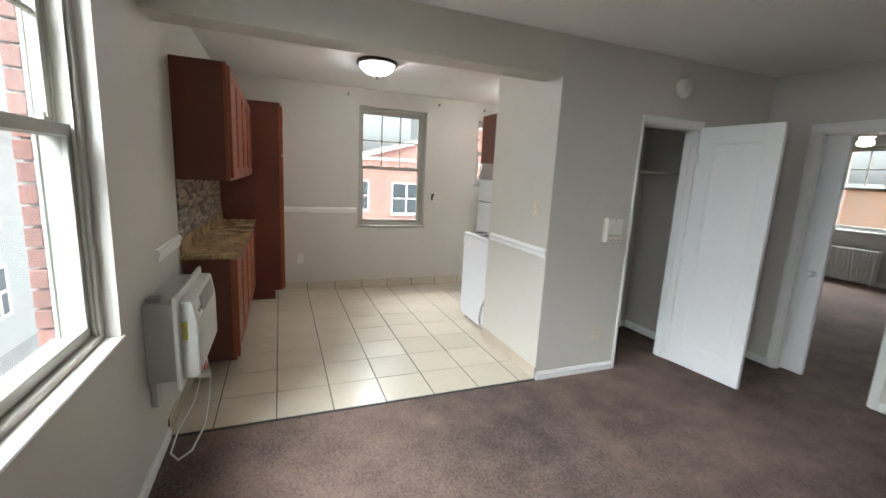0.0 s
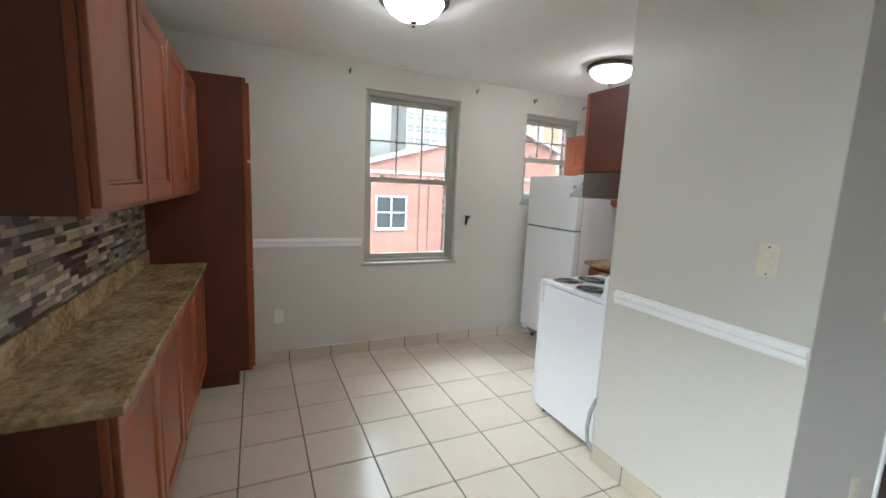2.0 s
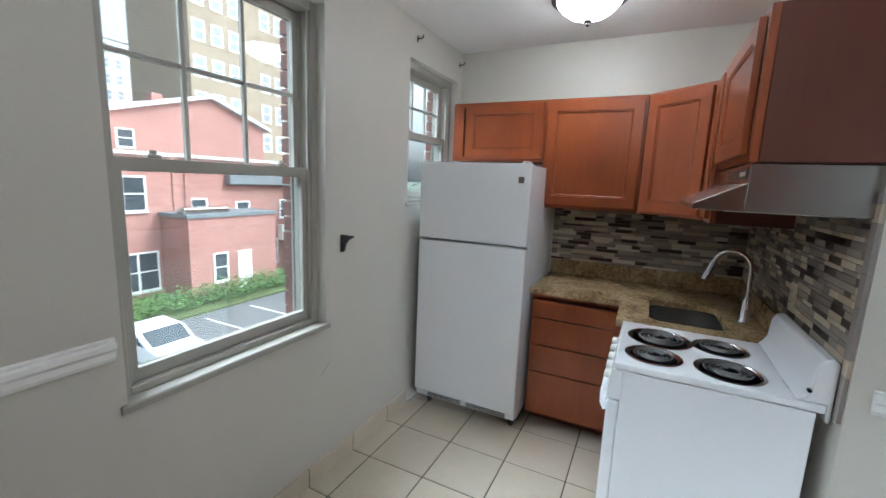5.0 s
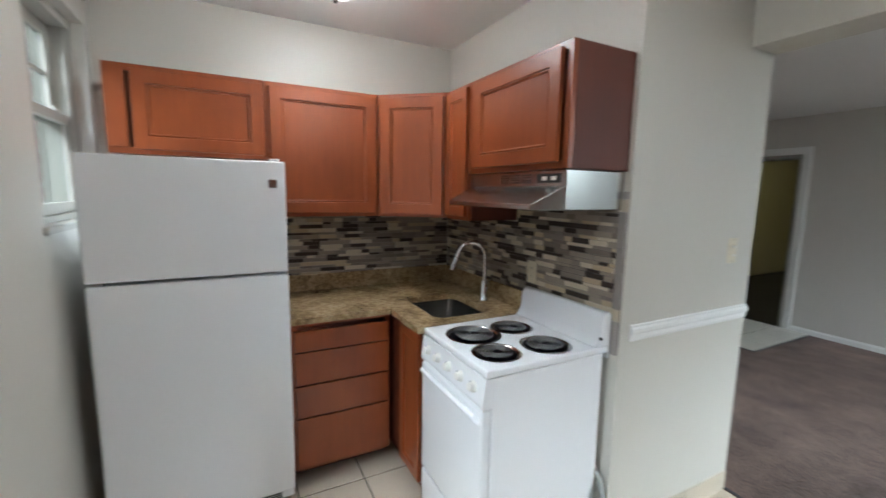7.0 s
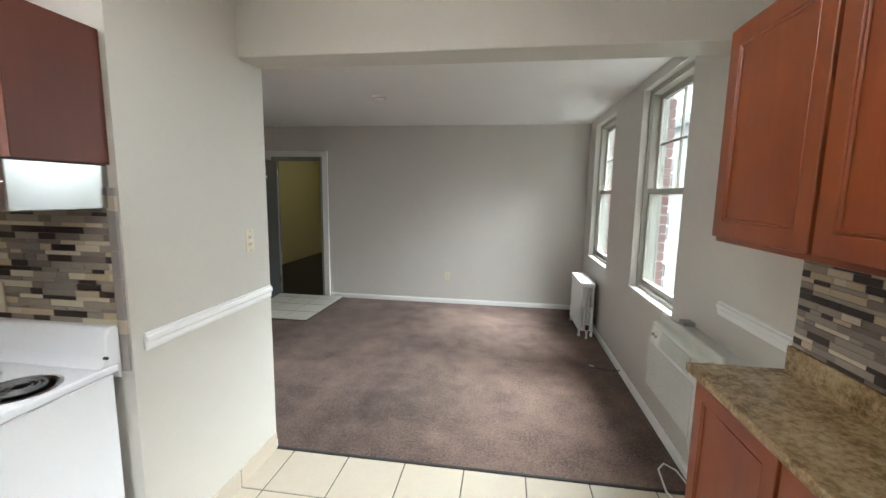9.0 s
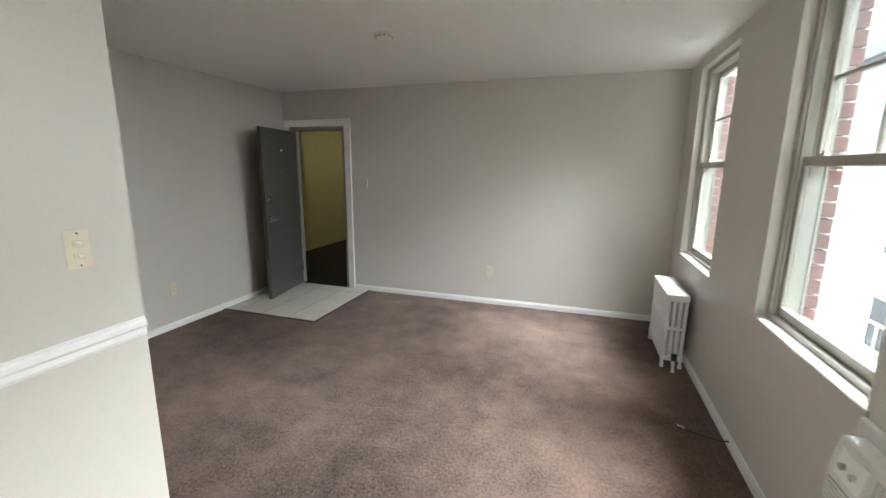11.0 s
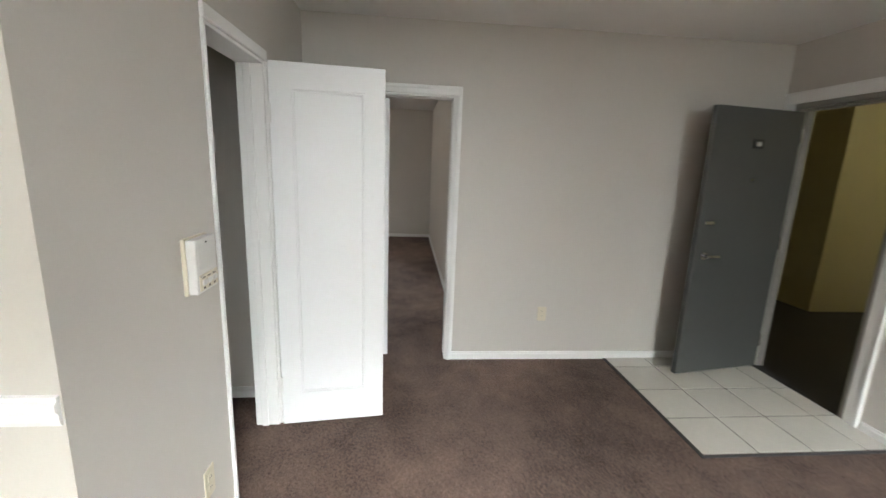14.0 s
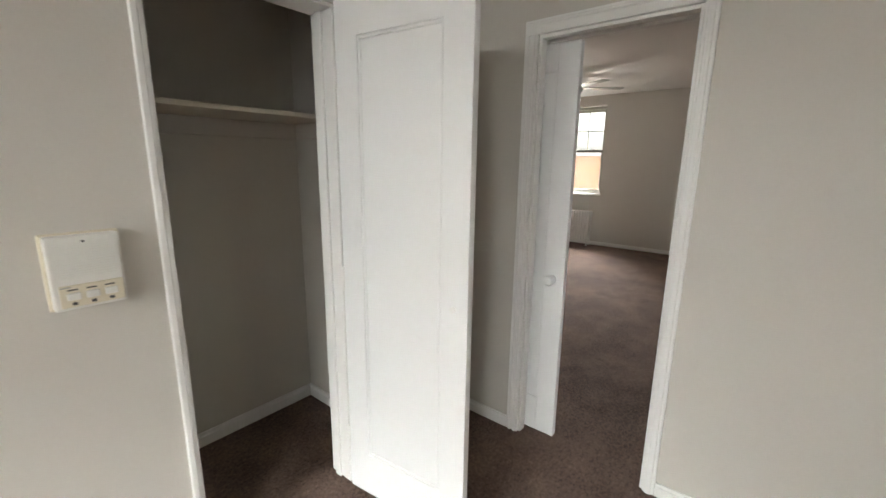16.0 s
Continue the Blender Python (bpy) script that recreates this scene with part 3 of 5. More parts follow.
def swing(hx, hy, fx, fy, z=0.012):
    """The pose of a leaf with its hinge at h and its free edge towards f."""
    a = math.degrees(math.atan2(fy - hy, fx - hx))
    return pose(hx, hy, z, 0, 0, a)


# closet doorway and its open door
jamb_lining("closet_jamb", 3.945, 4.55, 1.955, 0.12, pose(0, YC, 0), TRIM, "white painted closet door lining")
bm = bmesh.new()
box(bm, 3.925, 3.945, YC - 0.012, YC, 0, 1.955, 0.003)
box(bm, 3.925, 4.57, YC - 0.016, YC, 1.955, 2.005, 0.004)
box(bm, 4.55, 4.578, YC - 0.018, YC, 0, 1.955, 0.004)
box(bm, 4.558, 4.57, YC - 0.024, YC - 0.017, 0, 1.955, 0.003)
tagged(part("closet_trim", bm, TRIM), "chipped white painted trim round the closet", "trim", kind="structure")
closet_door = panel_door("door_1", swing(4.524, 4.53, 4.59, 3.98), 0.56, 1.945, DOORW, "white painted one-panel closet door standing open")
for z in (0.25, 0.95, 1.7):
    bm = bmesh.new()
    cyl(bm, 0.0, -0.004, z, 0.007, 0.09, seg=12)
    part("hinge", bm, TRIM, closet_door)
bm = bmesh.new()
cyl(bm, 0.505, -0.003, 0.92, 0.011, 0.008, "y", 16)
cyl(bm, 0.505, 0.038, 0.92, 0.011, 0.008, "y", 16)
part("latch_rose", bm, TRIM, closet_door, "empty painted-over knob hole")

# bedroom doorway with a sliding door half out of the wall


def east_casing():
    root = tagged(new("bedroom_casing"), "white moulded casing of the bedroom doorway", "trim", kind="structure")
    for nm, a, b, c, d in (("casing_side", 3.482, 3.53, 0, 1.965), ("casing_side", 4.155, 4.22, 0, 1.965), ("casing_head", 3.482, 4.22, 1.965, 2.026)):
        bm = bmesh.new()
        box(bm, XE - 0.018, XE, a, b, c, d, 0.003)
        if nm == "casing_side":
            box(bm, XE - 0.025, XE - 0.017, a + 0.012, a + 0.026, c, d, 0.003)
            box(bm, XE - 0.025, XE - 0.017, b - 0.026, b - 0.012, c, d, 0.003)
        else:
            box(bm, XE - 0.025, XE - 0.017, a + 0.01, b - 0.01, d - 0.026, d - 0.012, 0.003)
        part(nm, bm, TRIM, root)
    for y0, y1, s in ((3.53, 3.543, 1), (4.142, 4.155, -1)):
        for xa, xb in ((XE - 0.004, XE + 0.045), (XE + 0.095, XE + 0.144)):
            box_part("jamb", TRIM, root, xa, xb, y0, y1, 0, 1.965)
    box_part("head", TRIM, root, XE - 0.004, XE + 0.045, 3.543, 4.142, 1.95, 1.965)
    box_part("head", TRIM, root, XE + 0.095, XE + 0.144, 3.543, 4.142, 1.95, 1.965)
    box_part("jamb", TRIM, root, XE + 0.045, XE + 0.095, 3.53, 3.536, 0, 1.965)
    return root


east_casing()
door2 = tagged(new("door_2"), "white panelled pocket door partly slid out", "door", kind="structure")
bm = bmesh.new()
box(bm, XE + 0.053, XE + 0.088, 3.985, 4.085, 0.012, 1.935, 0.003)
box(bm, XE + 0.062, XE + 0.079, 4.083, 4.155, 0.2, 1.815)
box(bm, XE + 0.053, XE + 0.088, 4.085, 4.155, 0.012, 0.2, 0.002)
box(bm, XE + 0.053, XE + 0.088, 4.085, 4.155, 1.815, 1.935, 0.002)
box(bm, XE + 0.055, XE + 0.06, 4.085, 4.098, 0.2, 1.815, 0.002)
part("leaf", bm, DOORW, door2)
bm = bmesh.new()
lathe(bm, [(0.004, 0), (0.022, 0.002), (0.024, 0.012), (0.014, 0.02), (0.012, 0.03), (0.024, 0.034), (0.027, 0.045), (0.02, 0.055), (0.004, 0.058)], 20)
bmesh.ops.rotate(bm, verts=bm.verts, cent=(0, 0, 0), matrix=Matrix.Rotation(radians(-90), 3, "Y"))
bmesh.ops.translate(bm, verts=bm.verts, vec=(XE + 0.053, 4.045, 0.86))
part("knob", bm, DOORW, door2, "painted round knob", True)

# bedroom side door in its south wall
door3 = panel_door("door_3", pose(6.06, 3.33, 0.012), 0.68, 1.94, DOORW, "white one-panel door standing closed")
bm = bmesh.new()
lathe(bm, [(0.004, 0), (0.024, 0.002), (0.024, 0.01), (0.012, 0.02), (0.026, 0.035), (0.026, 0.045), (0.004, 0.055)], 20)
bmesh.ops.rotate(bm, verts=bm.verts, cent=(0, 0, 0), matrix=Matrix.Rotation(radians(-90), 3, "X"))
bmesh.ops.translate(bm, verts=bm.verts, vec=(0.6, 0.035, 0.93))
part("knob", bm, STEEL, door3, "dull metal knob", True)
bm = bmesh.new()
for a, b, c, d in ((5.985, 6.05, 0, 1.965), (6.75, 6.815, 0, 1.965), (5.985, 6.815, 1.965, 2.03)):
    box(bm, a, b, 3.37, 3.388, c, d, 0.003)
tagged(part("bedroom_door_trim", bm, TRIM), "white painted casing of the bedroom side door", "trim", kind="structure")

# entry doorway
bm = bmesh.new()
for a, b, c, d in ((4.385, 4.47, 0, 2.02), (5.25, 5.33, 0, 2.02), (4.385, 5.33, 2.02, 2.1)):
    box(bm, a, b, YS, YS + 0.018, c, d, 0.004)
box(bm, 4.385, 4.4, YS + 0.017, YS + 0.026, 0, 2.1, 0.003)
box(bm, 4.4, 5.33, YS + 0.017, YS + 0.026, 2.085, 2.1, 0.003)
tagged(part("entry_trim", bm, TRIM), "wide white casing round the entry doorway", "trim", kind="structure")
bm = bmesh.new()
for a, b, c, d in ((4.47, 4.505, 0, 2.02), (5.215, 5.25, 0, 2.02), (4.505, 5.215, 1.985, 2.02)):
    box(bm, a, b, YS - 0.124, YS + 0.006, c, d, 0.003)
for a, b, c, d in ((4.505, 4.52, 0, 1.985), (5.2, 5.215, 0, 1.985), (4.52, 5.2, 1.97, 1.985)):
    box(bm, a, b, YS - 0.11, YS - 0.05, c, d, 0.002)
tagged(part("entry_frame", bm, surface("grey_steel_frame_paint", (0.3, 0.29, 0.26), 0.45, vary=0.06)), "grey painted steel door frame", "trim", kind="structure")
entry = panel_door("door_4", swing(5.222, 1.055, 5.09, 1.82), 0.775, 1.945, DOORG, "charcoal painted steel entry door standing open", 0.042, False)
bm = bmesh.new()
for v in (-0.006, 0.048):
    cyl(bm, 0.7, v, 0.915, 0.028, 0.012, "y", 20)
part("rose", bm, CHROME, entry, "chrome rose")
bm = bmesh.new()
for s in (-1, 1):
    v = 0.021 + s * 0.045
    cyl(bm, 0.7, v, 0.915, 0.011, 0.05, "y", 14)
    box(bm, 0.6, 0.71, v + s * 0.02 - 0.008, v + s * 0.02 + 0.008, 0.905, 0.927, 0.005, 2)
part("lever_handle", bm, CHROME, entry, "chrome lever handle")
bm = bmesh.new()
for v in (-0.006, 0.048):
    box(bm, 0.655, 0.735, v - 0.006, v + 0.006, 1.14, 1.165, 0.004, 2)
part("deadbolt", bm, CHROME, entry, "chrome deadbolt plate")
bm = bmesh.new()
cyl(bm, 0.38, 0.021, 1.46, 0.008, 0.05, "y", 14)
part("peephole", bm, CHROME, entry)
bm = bmesh.new()
for v in (-0.003, 0.045):
    box(bm, 0.335, 0.425, v - 0.003, v + 0.003, 1.675, 1.74, 0.001)
part("number_plate", bm, BLACK, entry, "small black number plate")
bm = bmesh.new()
for v in (-0.007, 0.049):
    box(bm, 0.36, 0.4, v - 0.001, v + 0.001, 1.692, 1.722)
part("number_mark", bm, PLASTIC, entry)
for z in (0.22, 1.0, 1.78):
    bm = bmesh.new()
    cyl(bm, 0.0, 0.044, z, 0.008, 0.1, seg=12)
    part("hinge", bm, STEEL, entry)


# chair rails
def chair_rail(axis, face, out, a0, a1, z=0.985):
    bm = bmesh.new()
    o = [(0, -0.035), (0.008, -0.035), (0.012, -0.024), (0.012, -0.006), (0.02, 0.004), (0.02, 0.018), (0.012, 0.024), (0.012, 0.032), (0, 0.035)]
    prism(bm, [(face + out * p, z + q) for p, q in o], "y" if axis == "x" else "x", a0, a1)
    return tagged(part("chair_rail", bm, TRIM), "white moulded chair rail across the wall", "trim", kind="structure")


chair_rail("y", YK, -1, 1.46, 2.312, 1.0)
chair_rail("x", XC, -1, YC + 0.004, 5.4, 0.97)
chair_rail("x", XW, 1, 4.57, 5.1, 1.01)
# kitchen cabinets, worktops and appliances
def shaker_door(parent, u0, u1, z0, z1, front, material=None, name="door", label="", hinge=None):
    """A framed door with a sunk panel; its face looks to -y at y = -front."""
    material = material or CHERRY
    s = 0.058 if min(u1 - u0, z1 - z0) > 0.3 else 0.048
    th = 0.02
    y1, y0 = -front, -front - th
    bm = bmesh.new()
    ring_frame(bm, u0, u1, z0, z1, s, y0, y1, 0.0025)
    door = part(name, bm, material, parent, label)
    bm = bmesh.new()
    box(bm, u0 + s - 0.003, u1 - s + 0.003, y0 + 0.009, y1 - 0.003, z0 + s - 0.003, z1 - s + 0.003)
    part("door_panel", bm, material, door)
    bm = bmesh.new()
    q = 0.011
    ring_frame(bm, u0 + s, u1 - s, z0 + s, z1 - s, q, y0 + 0.002, y0 + 0.012, 0.0038)
    part("door_bead", bm, material, door)
    return door


def carcass(root, w, d, z0, z1, face=0.022, side=None):
    """The box of a cabinet with a face frame."""
    bm = bmesh.new()
    box(bm, 0, w, -d + face, 0, z0, z1, 0.002)
    part("body", bm, side or CHERRY_SHADED, root, "cherry side panels toned darker for shade")
    bm = bmesh.new()
    f = 0.03
    ring_frame(bm, 0, w, z0, z1, f, -d, -d + face, 0.0015)
    part("face_frame", bm, CHERRY, root)


def cabinet(name, at, rz, w, d, z0, z1, doors, label, group=""):
    root = thing(name, at, label, "cabinet", rz, group)
    carcass(root, w, d, z0, z1)
    for u0, u1, c, e in doors:
        shaker_door(root, u0, u1, c, e, d)
    return root


def two_doors(w, z0, z1):
    return [(0.012, w / 2 - 0.008, z0 + 0.018, z1 - 0.018), (w / 2 + 0.008, w - 0.012, z0 + 0.018, z1 - 0.018)]


# west run
for i in range(2):
    cabinet("wall_cabinet", (XW + 0.001, 5.1 + i * 0.978, 0), 90, 0.976, 0.3, 1.385, 2.1, two_doors(0.976, 1.385, 2.1),
            "cherry wall cabinet with two framed doors", "wall cabinets on the west wall")
    root = cabinet("base_cabinet", (XW + 0.011, 5.1 + i * 0.978, 0), 90, 0.976, 0.29, 0.17, 0.884, two_doors(0.976, 0.17, 0.884),
                   "shallow cherry base cabinet with two framed doors", "base cabinets on the west wall")
    box_part("plinth", CHERRY_SHADED, root, 0.0 if i else 0.5, 0.976, -0.2, 0.0, 0.0, 0.17, 0.002)


def plate(bm, xs, ys, z0, z1, solid):
    """A slab made of the cells of a grid for which solid is true."""
    grid = {}
    def vert(x, y, z):
        k = (x, y, z)
        if k not in grid:
            grid[k] = bm.verts.new(k)
        return grid[k]
    cells = {(i, j) for i in range(len(xs) - 1) for j in range(len(ys) - 1) if solid((xs[i] + xs[i + 1]) / 2, (ys[j] + ys[j + 1]) / 2)}
    for i, j in cells:
        a, b, c, d = xs[i], xs[i + 1], ys[j], ys[j + 1]
        for z in (z0, z1):
            bm.faces.new((vert(a, c, z), vert(b, c, z), vert(b, d, z), vert(a, d, z)))
        for di, dj, e in ((-1, 0, ((a, c), (a, d))), (1, 0, ((b, c), (b, d))), (0, -1, ((a, c), (b, c))), (0, 1, ((a, d), (b, d)))):
            if (i + di, j + dj) not in cells:
                (x0, y0), (x1, y1) = e
                bm.faces.new((vert(x0, y0, z0), vert(x1, y1, z0), vert(x1, y1, z1), vert(x0, y0, z1)))


def soften(ob, width):
    mod = ob.modifiers.new("worn_edge", "BEVEL")
    mod.width, mod.segments, mod.limit_method = width, 2, "ANGLE"
    return ob


top_w = thing("worktop", (XW + 0.001, 5.07, 0.884), "golden brown granite worktop with an upstand", "worktop")
soften(box_part("slab", GRANITE, top_w, 0, 0.345, 0, 1.984, 0, 0.031, 0), 0.004)
soften(box_part("upstand", GRANITE, top_w, 0, 0.02, 0.02, 1.984, 0.031, 0.13, 0), 0.003)

pantry = thing("pantry_cabinet", (XW + 0.001, 7.056, 0), "tall cherry pantry cabinet beside the worktop", "cabinet", 90)
bm = bmesh.new()
box(bm, 0, 0.312, -0.588, 0, 0.1, 2.16, 0.002)
box(bm, 0, 0.312, -0.52, 0, 0.0, 0.1)
part("body", bm, CHERRY_SHADED, pantry, "cherry side panel toned darker for shade")
bm = bmesh.new()
for a, b, c, e in ((0, 0.03, 0.1, 2.16), (0.282, 0.312, 0.1, 2.16), (0.03, 0.282, 0.1, 0.13), (0.03, 0.282, 2.13, 2.16), (0.03, 0.282, 1.6, 1.64)):
    box(bm, a, b, -0.61, -0.588, c, e, 0.0015)
part("face_frame", bm, CHERRY, pantry)
shaker_door(pantry, 0.01, 0.302, 1.625, 2.13, 0.61)
shaker_door(pantry, 0.01, 0.302, 0.86, 1.605, 0.61)
shaker_door(pantry, 0.01, 0.302, 0.12, 0.85, 0.61)

# east run
EZ = 2.05
over_fridge = cabinet("wall_cabinet", (XK - 0.001, 7.276, 0), -90, 0.631, 0.31, 1.67, EZ, [(0.098, 0.622, 1.69, EZ - 0.02)], "short cherry wall cabinet above the fridge")
box_part("filler_strip", CHERRY, over_fridge, 0.002, 0.078, -0.316, -0.305, 1.7, EZ - 0.03, 0)
cabinet("wall_cabinet", (XK - 0.001, 6.643, 0), -90, 0.575, 0.31, 1.385, EZ, [(0.015, 0.56, 1.405, EZ - 0.02)], "cherry wall cabinet with one framed door")
corner = thing("corner_cabinet", (0, 0, 0), "cherry corner wall cabinet with a slanted door", "cabinet")
bm = bmesh.new()
prism(bm, [(XK - 0.002, YP + 0.002), (XK - 0.002, 6.066), (4.375, 6.066), (4.12, 5.764), (4.12, YP + 0.002)], "z", 1.385, EZ)
part("body", bm, CHERRY, corner)
dx, dy = 4.375 - 4.12, 6.066 - 5.764
ang = math.degrees(math.atan2(-dy, -dx))
span = math.hypot(dx, dy)
slant = new("door_mount")
slant.matrix_world = pose(4.375, 6.066, 0, 0, 0, ang)
slant_door = shaker_door(slant, 0.02, span - 0.02, 1.4, EZ - 0.02, 0.001)
slant_door.parent = corner
slant_door.matrix_local = slant.matrix_world.copy()
bpy.data.objects.remove(slant)
cabinet("wall_cabinet", (4.118, YP + 0.001, 0), 180, 0.232, 0.31, 1.385, EZ, [(0.012, 0.222, 1.405, EZ - 0.02)], "narrow cherry wall cabinet beside the hood")
cabinet("wall_cabinet", (3.884, YP + 0.001, 0), 180, 0.67, 0.31, 1.616, EZ, [(0.06, 0.63, 1.64, EZ - 0.02)], "cherry wall cabinet above the range hood")

drawers = thing("drawer_cabinet", (XK - 0.001, 6.585, 0), "cherry base cabinet with four plain drawers", "cabinet", -90)
carcass(drawers, 0.508, 0.531, 0.1, 0.884)
box_part("plinth", CHERRY_SHADED, drawers, 0, 0.508, -0.41, 0, 0, 0.1)
for z0, z1 in ((0.732, 0.838), (0.56, 0.727), (0.386, 0.552), (0.106, 0.378)):
    bm = bmesh.new()
    box(bm, 0.012, 0.496, -0.55, -0.531, z0, z1, 0.004, 2)
    part("drawer_front", bm, CHERRY, drawers)
sinkbase = thing("sink_cabinet", (XK - 0.001, YP + 0.001, 0), "cherry base cabinet under the sink", "cabinet", 180)
bm = bmesh.new()
box(bm, 0.0, 0.915, -0.6, 0, 0.1, 0.66, 0.002)
box(bm, 0.0, 0.915, -0.6, -0.57, 0.66, 0.884, 0.002)
box(bm, 0.9, 0.915, -0.57, 0, 0.66, 0.884, 0.002)
part("body", bm, CHERRY_SHADED, sinkbase)
box_part("plinth", CHERRY_SHADED, sinkbase, 0.0, 0.915, -0.55, 0, 0, 0.1)
shaker_door(sinkbase, 0.66, 0.905, 0.12, 0.87, 0.6)

top_e = thing("worktop", (0, 0, 0.884), "golden brown granite corner worktop around the sink", "worktop")
bm = bmesh.new()
SX0, SX1, SY0, SY1 = 3.84, 4.26, 5.63, 5.95
plate(bm, [3.752, SX0, 4.1, SX1, XK - 0.002], [YP + 0.002, SY0, SY1, 6.09, 6.595], 0, 0.031,
      lambda x, y: (y < 6.09 or x > 4.1) and not (SX0 < x < SX1 and SY0 < y < SY1))
for cx, cy, sx, sy in ((SX0, SY0, 1, 1), (SX1, SY0, -1, 1), (SX0, SY1, 1, -1), (SX1, SY1, -1, -1)):
    arc = [(cx + sx * 0.055 * (1 - math.sin(k * math.pi / 12)), cy + sy * 0.055 * (1 - math.cos(k * math.pi / 12))) for k in range(7)]
    prism(bm, [(cx, cy)] + arc, "z", 0, 0.031)
soften(part("slab", bm, GRANITE, top_e), 0.004)
soften(box_part("upstand", GRANITE, top_e, XK - 0.022, XK - 0.002, YP + 0.022, 6.595, 0.031, 0.13, 0), 0.003)
soften(box_part("upstand", GRANITE, top_e, 3.752, XK - 0.002, YP + 0.002, YP + 0.022, 0.031, 0.13, 0), 0.003)

sink = thing("sink", (0, 0, 0.7), "undermounted stainless steel sink basin", "sink")
bm = bmesh.new()
def ring(x0, x1, y0, y1, z, r, n=5):
    out = []
    for cx, cy, a0 in ((x1 - r, y1 - r, 0), (x0 + r, y1 - r, 90), (x0 + r, y0 + r, 180), (x1 - r, y0 + r, 270)):
        for k in range(n):
            a = radians(a0 + 90 * k / (n - 1))
            out.append(bm.verts.new((cx + r * math.cos(a), cy + r * math.sin(a), z)))
    return out
loops = [ring(SX0 - 0.02, SX1 + 0.02, SY0 - 0.02, SY1 + 0.02, 0.183, 0.05), ring(SX0 + 0.002, SX1 - 0.002, SY0 + 0.002, SY1 - 0.002, 0.183, 0.05),
         ring(SX0 + 0.004, SX1 - 0.004, SY0 + 0.004, SY1 - 0.004, 0.04, 0.06), ring(SX0 + 0.04, SX1 - 0.04, SY0 + 0.04, SY1 - 0.04, 0.01, 0.06)]
for a, b2 in zip(loops, loops[1:]):
    for k in range(len(a)):
        bm.faces.new((a[k], a[(k + 1) % len(a)], b2[(k + 1) % len(a)], b2[k]))
bm.faces.new(loops[-1])
part("basin", bm, STEEL, sink, smooth=True)
bm = bmesh.new()
lathe(bm, [(0.045, 0.012), (0.045, 0.015), (0.03, 0.017), (0.028, 0.012), (0.004, 0.012)], 24, ((SX0 + SX1) / 2, (SY0 + SY1) / 2, 0))
part("drain", bm, CHROME, sink)

faucet = thing("faucet", (4.05, 5.545, 0.915), "chrome gooseneck kitchen faucet with pull-down spout", "faucet")
bm = bmesh.new()
lathe(bm, [(0.026, 0), (0.026, 0.008), (0.021, 0.014), (0.019, 0.1), (0.015, 0.115), (0.004, 0.116)], 24)
part("base", bm, CHROME, faucet, smooth=True)
bm = bmesh.new()
fd = Vector((0.35, 0.94)).normalized()
R = 0.078
pts = [(0, 0, 0.11), (0, 0, 0.18), (0, 0, 0.255)]
for k in range(1, 13):
    a = math.pi * k / 12 * 0.93
    d = R - R * math.cos(a)
    pts.append((fd.x * d, fd.y * d, 0.255 + R * math.sin(a)))
tube(bm, pts, 0.0105, 14)
part("neck", bm, CHROME, faucet, smooth=True)
bm = bmesh.new()
e = Vector(pts[-1])
dn = (Vector(pts[-1]) - Vector(pts[-2])).normalized()
tube(bm, [e, e + dn * 0.02, e + dn * 0.09, e + dn * 0.1], 0.0155, 14)
part("spray_head", bm, CHROME, faucet, smooth=True)
bm = bmesh.new()
tube(bm, [(-0.015, 0, 0.075), (-0.045, 0.0, 0.08), (-0.06, 0.01, 0.13)], 0.006, 10)
part("lever", bm, CHROME, faucet, smooth=True)

# fridge
fridge = thing("fridge", (3.977, 6.605, 0), "white top-freezer refrigerator beside the window", "fridge")
bm = bmesh.new()
box(bm, 0.075, 0.68, 0.004, 0.69, 0.075, 1.632, 0.006, 2)
part("body", bm, WHITE, fridge)
for z0, z1, nm in ((0.138, 1.16, "fridge_door"), (1.172, 1.64, "freezer_door")):
    bm = bmesh.new()
    box(bm, 0.0, 0.066, 0, 0.694, z0, z1, 0.009, 3)
    part(nm, bm, WHITE, fridge, smooth=True)
box_part("gasket", SLEEVE, fridge, 0.066, 0.075, 0.01, 0.684, 0.14, 1.632, 0)
bm = bmesh.new()
box(bm, 0.02, 0.075, 0.004, 0.69, 0.092, 0.133, 0.004)
grille = part("toe_grille", bm, WHITE, fridge)
for y0, y1 in ((0.06, 0.32), (0.36, 0.6)):
    for k in range(3):
        box_part("grille_slot", RUBBER, grille, 0.017, 0.022, y0, y1, 0.1 + k * 0.01, 0.105 + k * 0.01, 0)
box_part("badge", STEEL, fridge, -0.002, 0.003, 0.035, 0.068, 1.53, 1.565, 0.001, "small grey badge")
# added dark block fills the shaded gap between the feet
box_part("base", RUBBER, fridge, 0.17, 0.66, 0.02, 0.67, 0.012, 0.076, 0.004, "dark block for the shade under the fridge")
for y in (0.05, 0.64):
    bm = bmesh.new()
    cyl(bm, 0.13, y, 0.04, 0.018, 0.08)
    part("foot", bm, RUBBER, fridge)
bm = bmesh.new()
box(bm, 0.02, 0.09, 0.02, 0.06, 1.64, 1.652, 0.004)
part("hinge_cover", bm, WHITE, fridge)
bm = bmesh.new()
box(bm, 0.01, 0.06, 0.645, 0.68, 1.158, 1.174, 0.002)
part("hinge", bm, STEEL, fridge)

